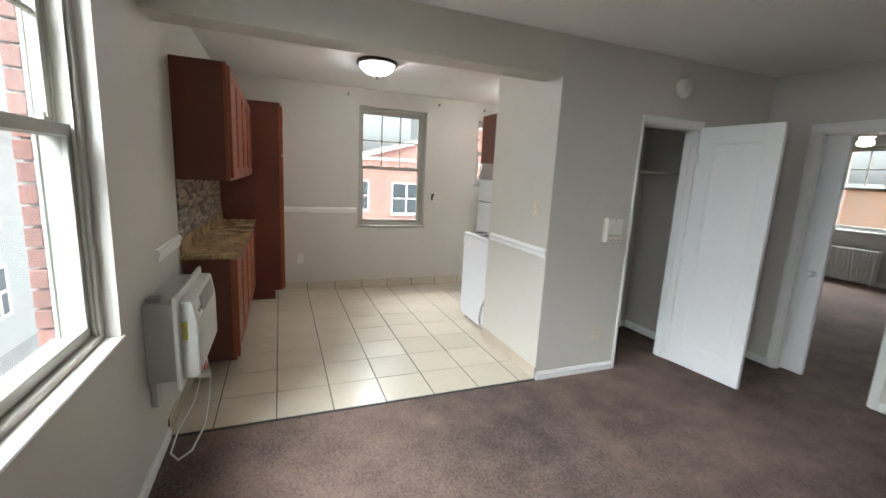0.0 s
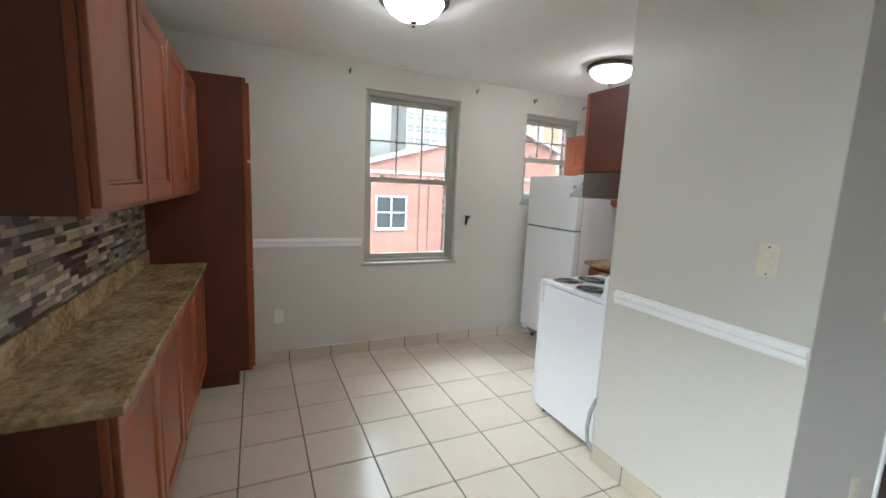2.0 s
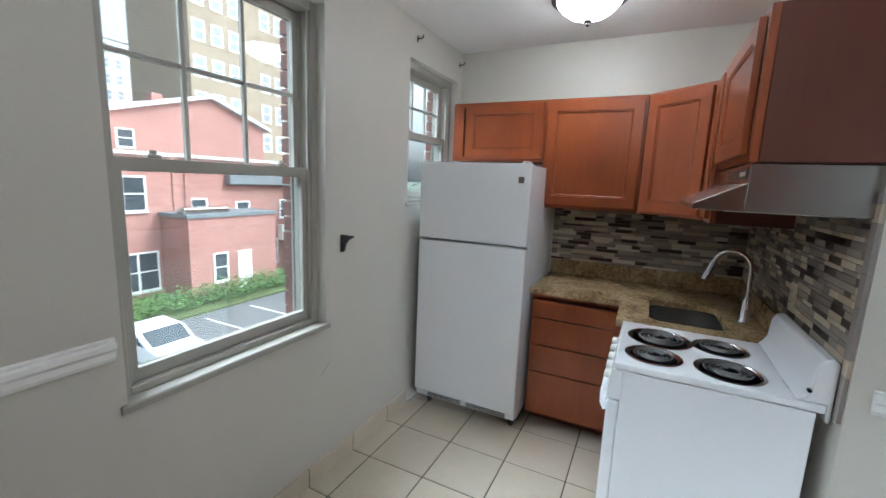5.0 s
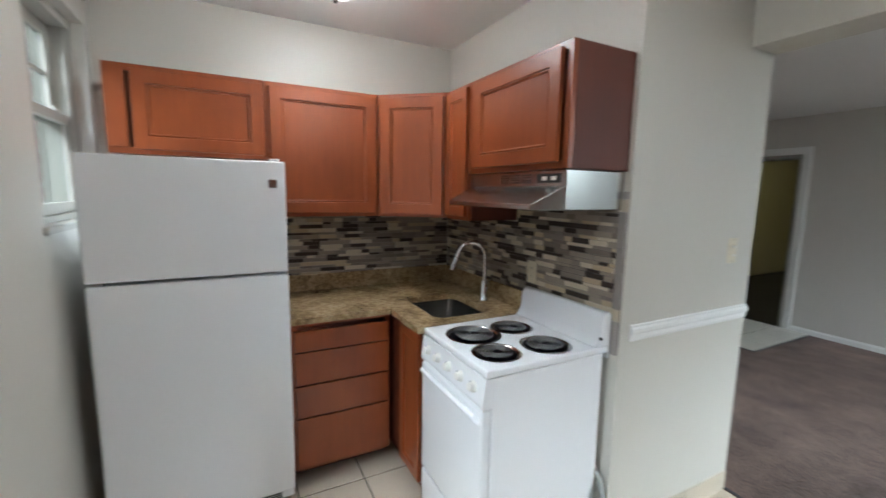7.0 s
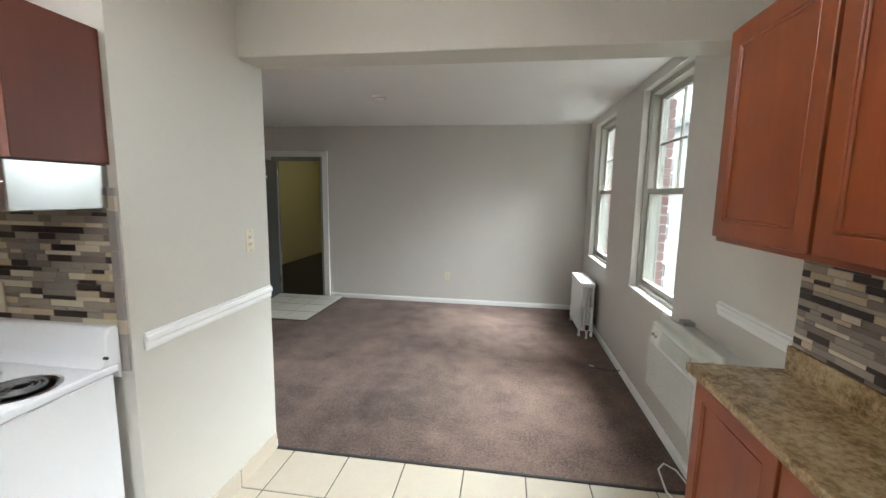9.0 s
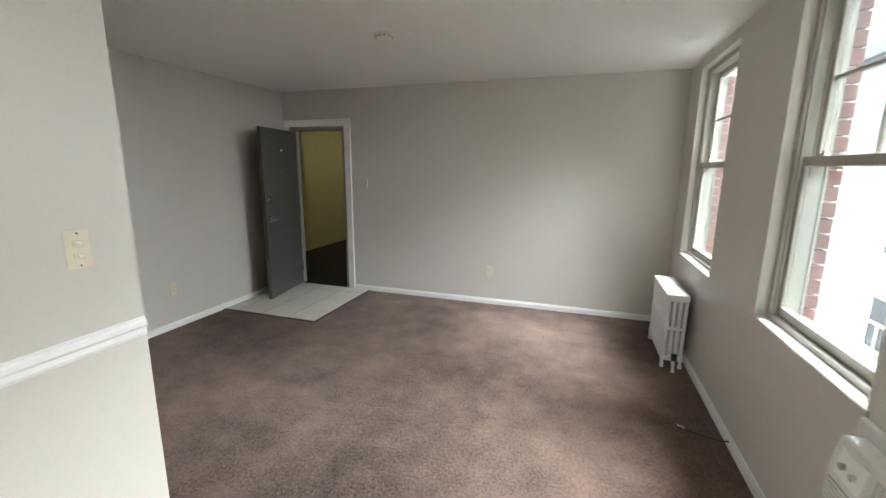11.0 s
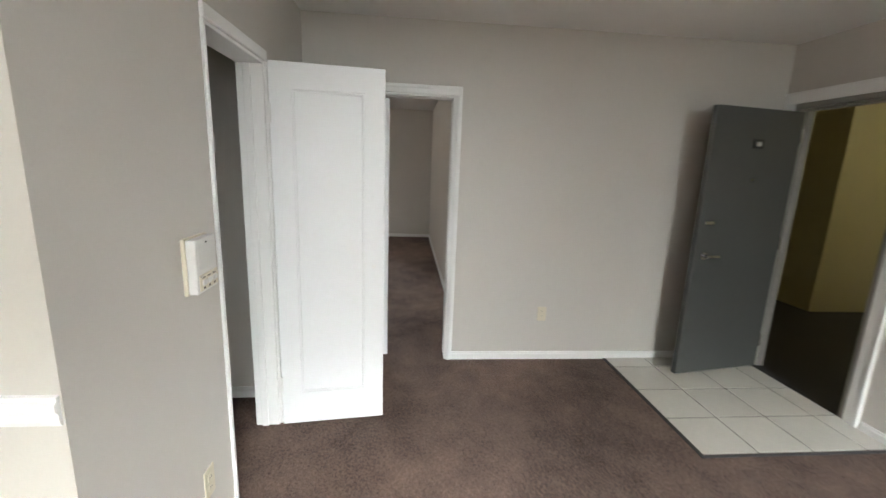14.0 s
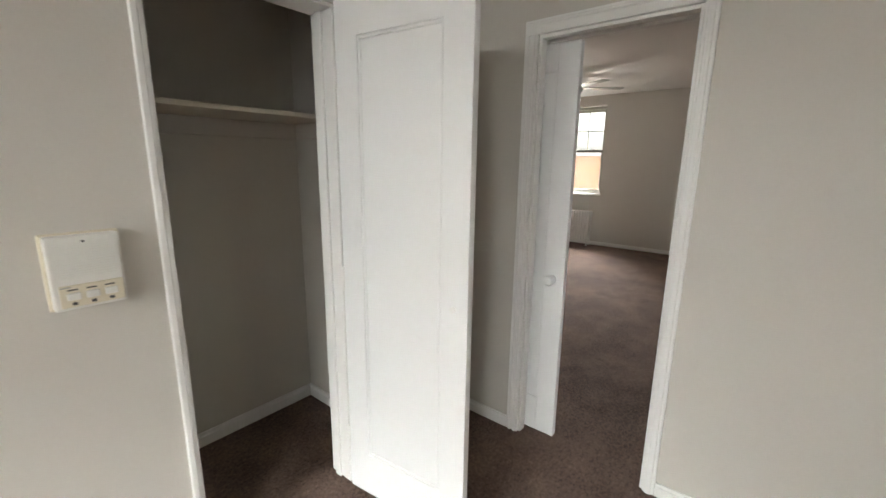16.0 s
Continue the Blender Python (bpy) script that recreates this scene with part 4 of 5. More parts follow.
# stove
stove = thing("stove", (3.226, 5.475, 0), "white electric stove with four coil burners", "stove")
SW, SD = 0.52, 0.585
bm = bmesh.new()
box(bm, 0.004, SW - 0.004, 0.02, SD - 0.03, 0.04, 0.885, 0.003)
part("body", bm, WHITE, stove)
bm = bmesh.new()
box(bm, 0, SW, 0.0, SD, 0.888, 0.916, 0.008, 3)
part("cooktop", bm, WHITE, stove, smooth=True)
bm = bmesh.new()
prism(bm, [(SD - 0.03, 0.775), (SD + 0.012, 0.775), (SD + 0.014, 0.79), (SD + 0.002, 0.886), (SD - 0.03, 0.886)], "x", 0.002, SW - 0.002)
panel = part("control_panel", bm, WHITE, stove)
for k in range(5):
    bm = bmesh.new()
    x = 0.07 + k * 0.095
    lathe(bm, [(0.021, 0), (0.021, 0.004), (0.017, 0.006), (0.015, 0.022), (0.004, 0.024)], 18)
    bmesh.ops.rotate(bm, verts=bm.verts, cent=(0, 0, 0), matrix=Matrix.Rotation(radians(-82), 3, "X"))
    bmesh.ops.translate(bm, verts=bm.verts, vec=(x, SD + 0.009, 0.835))
    part("knob", bm, PLASTIC, panel, "white control knob")
    box_part("knob_mark", RUBBER, panel, x + 0.024, x + 0.027, SD + 0.009, SD + 0.0125, 0.82, 0.845, 0)
bm = bmesh.new()
box(bm, 0.006, SW - 0.006, SD - 0.03, SD + 0.012, 0.25, 0.765, 0.012, 3)
oven = part("oven_door", bm, WHITE, stove, smooth=True)
bm = bmesh.new()
tube(bm, [(0.03, SD + 0.012, 0.715), (0.04, SD + 0.024, 0.735), (0.12, SD + 0.03, 0.74), (SW - 0.12, SD + 0.03, 0.74), (SW - 0.04, SD + 0.024, 0.735), (SW - 0.03, SD + 0.012, 0.715)], 0.012, 12)
part("handle", bm, WHITE, oven, "white curved oven handle", True)
bm = bmesh.new()
box(bm, 0.006, SW - 0.006, SD - 0.03, SD + 0.01, 0.06, 0.24, 0.01, 2)
part("drawer_front", bm, WHITE, stove, smooth=True)
bm = bmesh.new()
prism(bm, [(-0.012, 0.86), (-0.012, 1.045), (0.0, 1.058), (0.025, 1.055), (0.04, 1.03), (0.045, 0.96), (0.058, 0.935), (0.075, 0.917), (0.0, 0.917), (0.0, 0.86)], "x", 0, SW)
soften(part("backguard", bm, WHITE, stove, "raised white back panel", True), 0.006)
bm = bmesh.new()
cyl(bm, -0.004, 0.05, 0.955, 0.006, 0.012, "x", 10)
part("vent_plug", bm, BLACK, stove)
for x, y, r in ((0.336, 0.436, 0.106), (0.347, 0.225, 0.083), (0.126, 0.46, 0.083), (0.115, 0.228, 0.092)):
    bm = bmesh.new()
    lathe(bm, [(r + 0.012, 0.916), (r + 0.014, 0.921), (r + 0.004, 0.922), (r - 0.006, 0.914), (r * 0.5, 0.9105), (0.01, 0.9105)], 36, (x, y, 0))
    pan = part("drip_pan", bm, CHROME, stove, "chrome drip pan", True)
    bm = bmesh.new()
    spiral, turns = [], 4.2 if r > 0.1 else 3.4
    for k in range(int(turns * 22)):
        a = k / 22 * math.tau
        rr = 0.02 + (r - 0.036) * k / (turns * 22)
        spiral.append((x + rr * math.cos(a), y + rr * math.sin(a), 0.924))
    tube(bm, spiral, 0.0048, 6)
    part("coil", bm, COIL, pan, "black heating coil", True)
for x in (0.05, 0.47):
    for y in (0.06, 0.5):
        bm = bmesh.new()
        cyl(bm, x, y, 0.02, 0.016, 0.04, seg=12)
        part("foot", bm, RUBBER, stove)

cord = thing("power_cord", (3.2, 5.47, 0), "thick grey stove power cord against the wall", "cable")
bm = bmesh.new()
tube(bm, [(0.06, 0.0, 0.36), (0.015, 0.01, 0.34), (-0.012, 0.015, 0.27), (-0.03, 0.012, 0.18), (-0.03, 0.0, 0.11), (-0.01, -0.02, 0.06), (0.03, 0.0, 0.018), (0.08, 0.04, 0.012)], 0.011, 10)
part("cable", bm, SLEEVE, cord, smooth=True)

# range hood
hood = thing("range_hood", (3.226, YP + 0.001, 1.468), "stainless steel under-cabinet range hood", "range hood")
HW = 0.655
bm = bmesh.new()
box(bm, 0, HW, 0, 0.3, 0, 0.146)
soften(part("canopy", bm, STEEL, hood), 0.003)
bm = bmesh.new()
back = [bm.verts.new((x, 0.3, z)) for x in (0.0, HW) for z in (0.0, 0.088)]
lip = [bm.verts.new((x, 0.435, z)) for x in (0.03, HW - 0.03) for z in (0.0, 0.018)]
for quad in ((back[0], back[1], lip[1], lip[0]), (back[2], lip[2], lip[3], back[3]), (back[1], back[3], lip[3], lip[1]),
             (back[0], lip[0], lip[2], back[2]), (lip[0], lip[1], lip[3], lip[2]), (back[0], back[2], back[3], back[1])):
    bm.faces.new(quad)
bmesh.ops.recalc_face_normals(bm, faces=bm.faces)
soften(part("visor", bm, STEEL, hood, "sloping steel visor"), 0.002)
bm = bmesh.new()
for k in range(3):
    for j in range(4):
        box(bm, 0.4 - 0.075 * k - 0.06, 0.4 - 0.075 * k, 0.299, 0.302, 0.098 + j * 0.01, 0.103 + j * 0.01)
part("vent_slots", bm, BLACK, hood)
bm = bmesh.new()
box(bm, 0.03, 0.16, 0.299, 0.303, 0.098, 0.132, 0.001)
sw_plate = part("switch_plate", bm, BLACK, hood)
for k in range(2):
    box_part("switch", PLASTIC, sw_plate, 0.05 + 0.05 * k, 0.075 + 0.05 * k, 0.302, 0.307, 0.108, 0.122, 0.001)
box_part("filter", SLEEVE, hood, 0.06, HW - 0.06, 0.05, 0.34, -0.004, 0.0, 0.001)
# lamps of the kitchen, alarms, switches and outlets
BOWL = lit_mat("lit_frosted_glass", (1.0, 0.975, 0.94), 7.0)
HALL_BOWL = lit_mat("lit_hall_glass", (1.0, 0.85, 0.5), 4.5)


def flush_lamp(x, y, z, label, group, r=0.185, bowl=None):
    t = thing("ceiling_lamp", (x, y, z), label, "ceiling lamp", group=group)
    bm = bmesh.new()
    lathe(bm, [(r * 0.9, 0.0), (r * 0.98, -0.008), (r, -0.022), (r * 0.99, -0.034), (r * 0.86, -0.04), (r * 0.8, -0.03)], 48)
    part("rim", bm, BRONZE, t, "dark bronze rim", True)
    bm = bmesh.new()
    lathe(bm, [(r * 0.84, -0.034), (r * 0.82, -0.05), (r * 0.72, -0.075), (r * 0.5, -0.105), (r * 0.22, -0.122), (0.012, -0.127)], 48)
    part("bowl", bm, bowl or BOWL, t, "lit frosted glass bowl", True)
    bm = bmesh.new()
    lathe(bm, [(0.012, -0.122), (0.02, -0.13), (0.02, -0.136), (0.01, -0.142), (0.012, -0.15), (0.004, -0.158)], 20)
    part("finial", bm, BRONZE, t, "", True)
    return t


flush_lamp(2.26, 6.05, HK, "bronze-rimmed flush ceiling lamp with a lit bowl", "kitchen ceiling lamps")
flush_lamp(3.99, 6.38, HK, "bronze-rimmed flush ceiling lamp with a lit bowl", "kitchen ceiling lamps")
flush_lamp(5.2, -1.6, HL, "lit flush lamp on the hallway ceiling", "", 0.15, HALL_BOWL)

smoke = thing("smoke_alarm", (3.1, 2.76, HL), "white round smoke alarm on the ceiling", "smoke alarm")
bm = bmesh.new()
lathe(bm, [(0.068, 0), (0.068, -0.012), (0.06, -0.026), (0.05, -0.034), (0.02, -0.037), (0.004, -0.037)], 36)
part("body", bm, PLASTIC, smoke, smooth=True)
bm = bmesh.new()
lathe(bm, [(0.03, -0.036), (0.03, -0.041), (0.004, -0.042)], 24)
part("button", bm, PLASTIC, smoke)
for k in range(12):
    a = k * math.tau / 12
    bm = bmesh.new()
    box(bm, -0.009, 0.009, -0.002, 0.002, -0.028, -0.018)
    bmesh.ops.transform(bm, verts=bm.verts, matrix=pose(0.062 * math.cos(a), 0.062 * math.sin(a), 0, 0, 0, math.degrees(a) + 90))
    part("vent", bm, SLEEVE, smoke)

alarm = thing("wall_alarm", (4.29, YC, 2.23), "white round alarm high above the closet door", "alarm")
bm = bmesh.new()
lathe(bm, [(0.074, 0), (0.074, 0.014), (0.066, 0.03), (0.052, 0.038), (0.004, 0.04)], 36)
bmesh.ops.rotate(bm, verts=bm.verts, cent=(0, 0, 0), matrix=Matrix.Rotation(radians(90), 3, "X"))
part("body", bm, PLASTIC, alarm, smooth=True)
bm = bmesh.new()
lathe(bm, [(0.03, 0.039), (0.03, 0.044), (0.004, 0.045)], 24)
bmesh.ops.rotate(bm, verts=bm.verts, cent=(0, 0, 0), matrix=Matrix.Rotation(radians(90), 3, "X"))
part("grille", bm, PLASTIC, alarm)

# intercom
ic = thing("intercom", (3.688, YC, 1.055), "white wall intercom with ivory button panel", "intercom")
bm = bmesh.new()
box(bm, -0.006, 0.148, -0.012, 0, -0.004, 0.184, 0.003)
part("back_plate", bm, IVORY, ic, "ivory back plate")
bm = bmesh.new()
box(bm, 0, 0.142, -0.042, -0.012, 0, 0.18, 0.006, 2)
part("housing", bm, PLASTIC, ic)
bm = bmesh.new()
for k in range(14):
    box(bm, 0.016, 0.128, -0.0438, -0.041, 0.078 + k * 0.0062, 0.0815 + k * 0.0062)
part("speaker_slats", bm, PLASTIC, ic)
box_part("button_panel", IVORY, ic, 0.012, 0.136, -0.045, -0.0415, 0.008, 0.062, 0.001, "ivory button panel")
for k in range(3):
    box_part("button", PLASTIC, ic, 0.024 + k * 0.036, 0.05 + k * 0.036, -0.051, -0.0445, 0.026, 0.044, 0.002)
    box_part("caption_bar", RUBBER, ic, 0.026 + k * 0.036, 0.046 + k * 0.036, -0.0458, -0.0448, 0.049, 0.0525, 0)
    box_part("symbol", RUBBER, ic, 0.032 + k * 0.036, 0.042 + k * 0.036, -0.0458, -0.0448, 0.013, 0.02, 0)
box_part("caption_bar", SLEEVE, ic, 0.014, 0.034, -0.0458, -0.0448, 0.056, 0.059, 0)
bm = bmesh.new()
cyl(bm, 0.07, -0.044, 0.165, 0.003, 0.004, "y", 10)
part("indicator", bm, RUBBER, ic)


def outlet(x, y, z, rz, label, material=None, double=True, w=0.07, h=0.115):
    """A wall plate whose face looks to local -y."""
    material = material or IVORY
    t = thing("wall_outlet", (x, y, z), label, "outlet", rz)
    bm = bmesh.new()
    box(bm, -w / 2, w / 2, -0.006, 0, -h / 2, h / 2, 0.003, 2)
    part("cover_plate", bm, material, t)
    for dz in (-0.02, 0.02):
        bm = bmesh.new()
        lathe(bm, [(0.0165, 0), (0.0165, 0.008), (0.004, 0.008)], 20)
        bmesh.ops.rotate(bm, verts=bm.verts, cent=(0, 0, 0), matrix=Matrix.Rotation(radians(90), 3, "X"))
        bmesh.ops.translate(bm, verts=bm.verts, vec=(0, 0, dz))
        sock = part("socket", bm, material, t)
        for dx in (-0.006, 0.006):
            box_part("slot", RUBBER, sock, dx - 0.001, dx + 0.001, -0.0086, -0.0075, dz - 0.002, dz + 0.006, 0)
    return t


outlet(1.64, YK, 0.393, 0, "white double outlet low on the kitchen wall", PLASTIC)
outlet(2.65, YS, 0.385, 180, "ivory double outlet low on the wall")
outlet(XE, 2.78, 0.378, -90, "ivory double outlet low on the wall")
outlet(3.73, YC, 0.325, 0, "ivory double outlet beside the closet")
outlet(3.735, YP + 0.011, 1.13, 180, "ivory double outlet in the mosaic backsplash")

sw = thing("light_switch", (XC, 4.73, 1.277), "ivory plate with two toggle switches", "light switch", -90)
bm = bmesh.new()
box(bm, -0.035, 0.035, -0.006, 0, -0.06, 0.06, 0.003, 2)
part("cover_plate", bm, IVORY, sw)
for dz in (-0.02, 0.02):
    box_part("switch_frame", IVORY, sw, -0.016, 0.016, -0.0085, -0.0055, dz - 0.011, dz + 0.011, 0.003)
    box_part("toggle", PLASTIC, sw, -0.008, 0.008, -0.017, -0.008, dz - 0.005, dz + 0.005, 0.002, "white toggle")
for dz in (-0.05, 0.05):
    bm = bmesh.new()
    cyl(bm, 0, -0.0065, dz, 0.003, 0.002, "y", 10)
    part("screw", bm, STEEL, sw)
sw2 = thing("light_switch", (4.215, YS, 1.35), "painted-over single switch plate beside the entry", "light switch", 180)
bm = bmesh.new()
box(bm, -0.035, 0.035, -0.006, 0, -0.057, 0.057, 0.003, 2)
part("cover_plate", bm, WALL, sw2)
box_part("toggle", WALL, sw2, -0.005, 0.005, -0.016, -0.005, -0.01, 0.01, 0.002)

# curtain rod brackets and hooks left on the kitchen wall
for x, z in ((2.2, 2.385), (3.365, 2.38), (4.015, 2.37), (4.635, 2.375)):
    t = thing("curtain_hook", (x, YK, z), "small dark metal curtain bracket above the window", "hook", group="curtain brackets")
    bm = bmesh.new()
    box(bm, -0.008, 0.008, -0.004, 0, -0.018, 0.018, 0.001)
    part("plate", bm, STEEL, t)
    bm = bmesh.new()
    tube(bm, [(0, -0.002, 0.0), (0, -0.03, 0.0), (0, -0.04, 0.006), (0, -0.042, 0.018)], 0.004, 8)
    part("arm", bm, BRONZE, t)
tie = thing("shelf_bracket", (3.32, YK, 1.195), "small black plastic bracket on the kitchen wall", "bracket")
bm = bmesh.new()
box(bm, -0.012, 0.012, -0.005, 0, -0.045, 0.045, 0.002)
part("plate", bm, BLACK, tie)
bm = bmesh.new()
prism(bm, [(-0.004, 0.045), (-0.075, 0.045), (-0.075, 0.036), (-0.045, 0.02), (-0.025, -0.005), (-0.018, -0.04), (-0.004, -0.04)], "x", -0.006, 0.006)
part("arm", bm, BLACK, tie)
scuff = thing("wall_scratch", (3.2, YK, 0.57), "thin dark scratch in the kitchen wall paint", "scratch")
bm = bmesh.new()
prism(bm, [(-0.045, -0.03), (-0.01, 0.0), (0.04, 0.035), (0.035, 0.028), (-0.01, -0.006)], "y", -0.001, 0.0005)
part("mark", bm, SLEEVE, scuff)

# closet shelf
shelf = thing("closet_shelf", (XC + 0.12, 4.93, 1.6), "cream painted wooden closet shelf on cleats", "shelf")
box_part("board", surface("cream_shelf_paint", (0.6, 0.56, 0.46), 0.5, vary=0.05), shelf, 0.001, 1.524, 0, 0.385, 0, 0.02, 0.002)
box_part("cleat", WALL, shelf, 0.02, 1.5, 0.365, 0.388, -0.08, -0.001, 0.002)
box_part("cleat", WALL, shelf, 1.505, 1.523, 0.0, 0.36, -0.08, -0.001, 0.002)
box_part("cleat", WALL, shelf, 0.002, 0.02, 0.0, 0.36, -0.08, -0.001, 0.002)
# wall air conditioner
ac = thing("air_conditioner", (XW, 4.25, 0.44), "aged white wall air conditioner in a metal sleeve", "air conditioner")
box_part("sleeve", ACSLEEVE, ac, 0.001, 0.125, 0.03, 0.63, 0.015, 0.40, 0.004, "grey metal sleeve standing off the wall")
bm = bmesh.new()
box(bm, 0.125, 0.143, -0.005, 0.665, -0.02, 0.44, 0.006, 2)
part("trim_frame", bm, ACPLASTIC, ac, "white trim frame")
bm = bmesh.new()
prism(bm, [(0.143, 0.02), (0.2, 0.02), (0.215, 0.035), (0.215, 0.3), (0.2, 0.395), (0.19, 0.405), (0.143, 0.405)], "y", 0.04, 0.625)
front = soften(part("front_cover", bm, ACPLASTIC, ac), 0.006)
# grey sheet gives the slats their shaded gaps by colour
box_part("intake_shade_backing", SLEEVE, ac, 0.2145, 0.2156, 0.058, 0.607, 0.042, 0.29, 0)
for k in range(20):
    z = 0.044 + k * 0.0125
    box_part("intake_slat", ACPLASTIC, ac, 0.2154, 0.2205, 0.058, 0.607, z, z + 0.0075, 0.001)
# second grey sheet stands for the shade inside the air outlet
bm = bmesh.new()
box(bm, -0.003, 0.003, 0.0, 0.34, 0.0, 0.078)
bmesh.ops.transform(bm, verts=bm.verts, matrix=pose(0.2145, 0.2, 0.309, 0, -9, 0))
part("outlet_shade_backing", bm, SLEEVE, ac)
for k in range(21):
    bm = bmesh.new()
    box(bm, -0.006, 0.006, 0.0, 0.004, 0.0, 0.078)
    bmesh.ops.transform(bm, verts=bm.verts, matrix=pose(0.2165, 0.205 + k * 0.0163, 0.309, 0, -9, 12))
    part("louver", bm, ACPLASTIC, ac)
bm = bmesh.new()
box(bm, -0.002, 0.003, 0.0, 0.11, 0.0, 0.075, 0.002)
bmesh.ops.transform(bm, verts=bm.verts, matrix=pose(0.2145, 0.07, 0.31, 0, -9, 0))
part("control_panel", bm, PLASTIC, ac)
for k in range(2):
    bm = bmesh.new()
    cyl(bm, 0.216, 0.1 + k * 0.045, 0.345, 0.009, 0.012, "x", 16)
    part("knob", bm, SLEEVE, ac, "grey control knob")
box_part("energy_label", surface("yellow_label", (0.5, 0.46, 0.1), 0.5), ac, 0.15, 0.175, 0.0385, 0.0402, 0.22, 0.31, 0)
box_part("cap_bracket", SLEEVE, ac, 0.01, 0.07, 0.05, 0.12, 0.405, 0.425, 0.004)
box_part("stand", ACSLEEVE, ac, 0.004, 0.03, 0.06, 0.14, -0.12, 0.015, 0.003)

cable = thing("ac_power_cable", (0.95, 4.75, 0), "white power cable looping from the air conditioner", "cable")
bm = bmesh.new()
tube(bm, [(0.03, -0.05, 0.42), (0.045, 0.05, 0.33), (0.05, 0.12, 0.2), (0.05, 0.0, 0.07), (0.05, -0.16, 0.02), (0.02, -0.36, 0.008), (-0.03, -0.42, 0.008), (-0.075, -0.36, 0.012), (-0.07, -0.2, 0.04), (-0.02, 0.0, 0.1), (0.0, 0.1, 0.2)], 0.005, 8)
part("cord", bm, PLASTIC, cable, smooth=True)
bm = bmesh.new()
box(bm, -0.02, 0.05, 0.09, 0.14, 0.19, 0.225, 0.006, 2)
part("plug", bm, PLASTIC, cable, "white safety plug")
bm = bmesh.new()
box(bm, -0.03, 0.02, 0.14, 0.19, 0.22, 0.27, 0.004)
part("plug_cap", bm, RED, cable, "red plastic cap")


# cast-iron radiators
def radiator(name, at, rz, sections, h, depth, label, pitch=0.048, cols=4):
    t = thing(name, at, label, "radiator", rz)
    cw = depth / cols
    bm = bmesh.new()
    for c in range(cols):
        y = -depth / 2 + cw * (c + 0.5)
        box(bm, -0.019, 0.019, y - cw * 0.33, y + cw * 0.33, 0.09, h - 0.04, 0.008, 2)
    for z0, z1 in ((h - 0.06, h), (h * 0.52, h * 0.52 + 0.03), (0.06, 0.11)):
        box(bm, -0.021, 0.021, -depth / 2, depth / 2, z0, z1, 0.014, 2)
    me = mesh_of("section", bm, RADW, True)
    for k in range(sections):
        ob = new("section", me)
        ob.parent = t
        ob.location = ((k + 0.5) * pitch, 0, 0)
    for k in (0, sections - 1):
        for s in (-1, 1):
            bm = bmesh.new()
            cyl(bm, (k + 0.5) * pitch, s * depth * 0.4, 0.035, 0.016, 0.07, seg=12, r2=0.011)
            part("foot", bm, RADW, t)
    bm = bmesh.new()
    tube(bm, [(sections * pitch, 0, 0.085), (sections * pitch + 0.05, 0, 0.085), (sections * pitch + 0.06, 0, 0.06), (sections * pitch + 0.06, 0, 0.0)], 0.014, 12)
    part("pipe", bm, RADW, t)
    bm = bmesh.new()
    cyl(bm, sections * pitch + 0.06, 0, 0.12, 0.02, 0.045, seg=14)
    part("valve", bm, BRONZE, t, "dark valve head")
    return t


radiator("radiator", (0.962, 1.53, 0), 90, 13, 0.6, 0.16, "white cast-iron column radiator under the window")
radiator("radiator", (10.66, 5.72, 0), 90, 16, 0.6, 0.17, "white cast-iron radiator under the bedroom window")

wire = thing("antenna_cable", (0.93, 3.05, 0), "short dark cable end lying on the carpet", "cable")
bm = bmesh.new()
tube(bm, [(-0.1, 0.06, 0.05), (-0.06, 0.03, 0.02), (0.0, 0.0, 0.008), (0.07, -0.03, 0.008), (0.12, -0.05, 0.012)], 0.0045, 8)
part("cord", bm, RUBBER, wire)
bm = bmesh.new()
tube(bm, [(0.11, -0.05, 0.012), (0.15, -0.065, 0.016)], 0.008, 10)
tube(bm, [(0.14, -0.06, 0.016), (0.15, -0.03, 0.02)], 0.005, 8)
part("connector", bm, STEEL, wire, "metal connector")

# bedroom ceiling fan
fan = thing("ceiling_fan", (9.0, 5.5, HB), "white ceiling fan with a lamp", "ceiling fan")
bm = bmesh.new()
lathe(bm, [(0.07, 0), (0.07, -0.03), (0.02, -0.05), (0.02, -0.12), (0.09, -0.13), (0.11, -0.17), (0.1, -0.22), (0.05, -0.24), (0.004, -0.24)], 32)
part("motor", bm, PLASTIC, fan, smooth=True)
for k in range(5):
    a = 20 + 72 * k
    bm = bmesh.new()
    box(bm, 0.12, 0.62, -0.06, 0.06, -0.165, -0.157, 0.003)
    bmesh.ops.transform(bm, verts=bm.verts, matrix=pose(0, 0, 0, 0, 0, a))
    part("blade", bm, SLEEVE, fan)
bm = bmesh.new()
lathe(bm, [(0.05, -0.24), (0.08, -0.27), (0.09, -0.31), (0.06, -0.34), (0.004, -0.35)], 24)
part("lamp_glass", bm, lit_mat("lit_fan_glass", (1, 0.97, 0.92), 5.0), fan, "lit white glass", True)
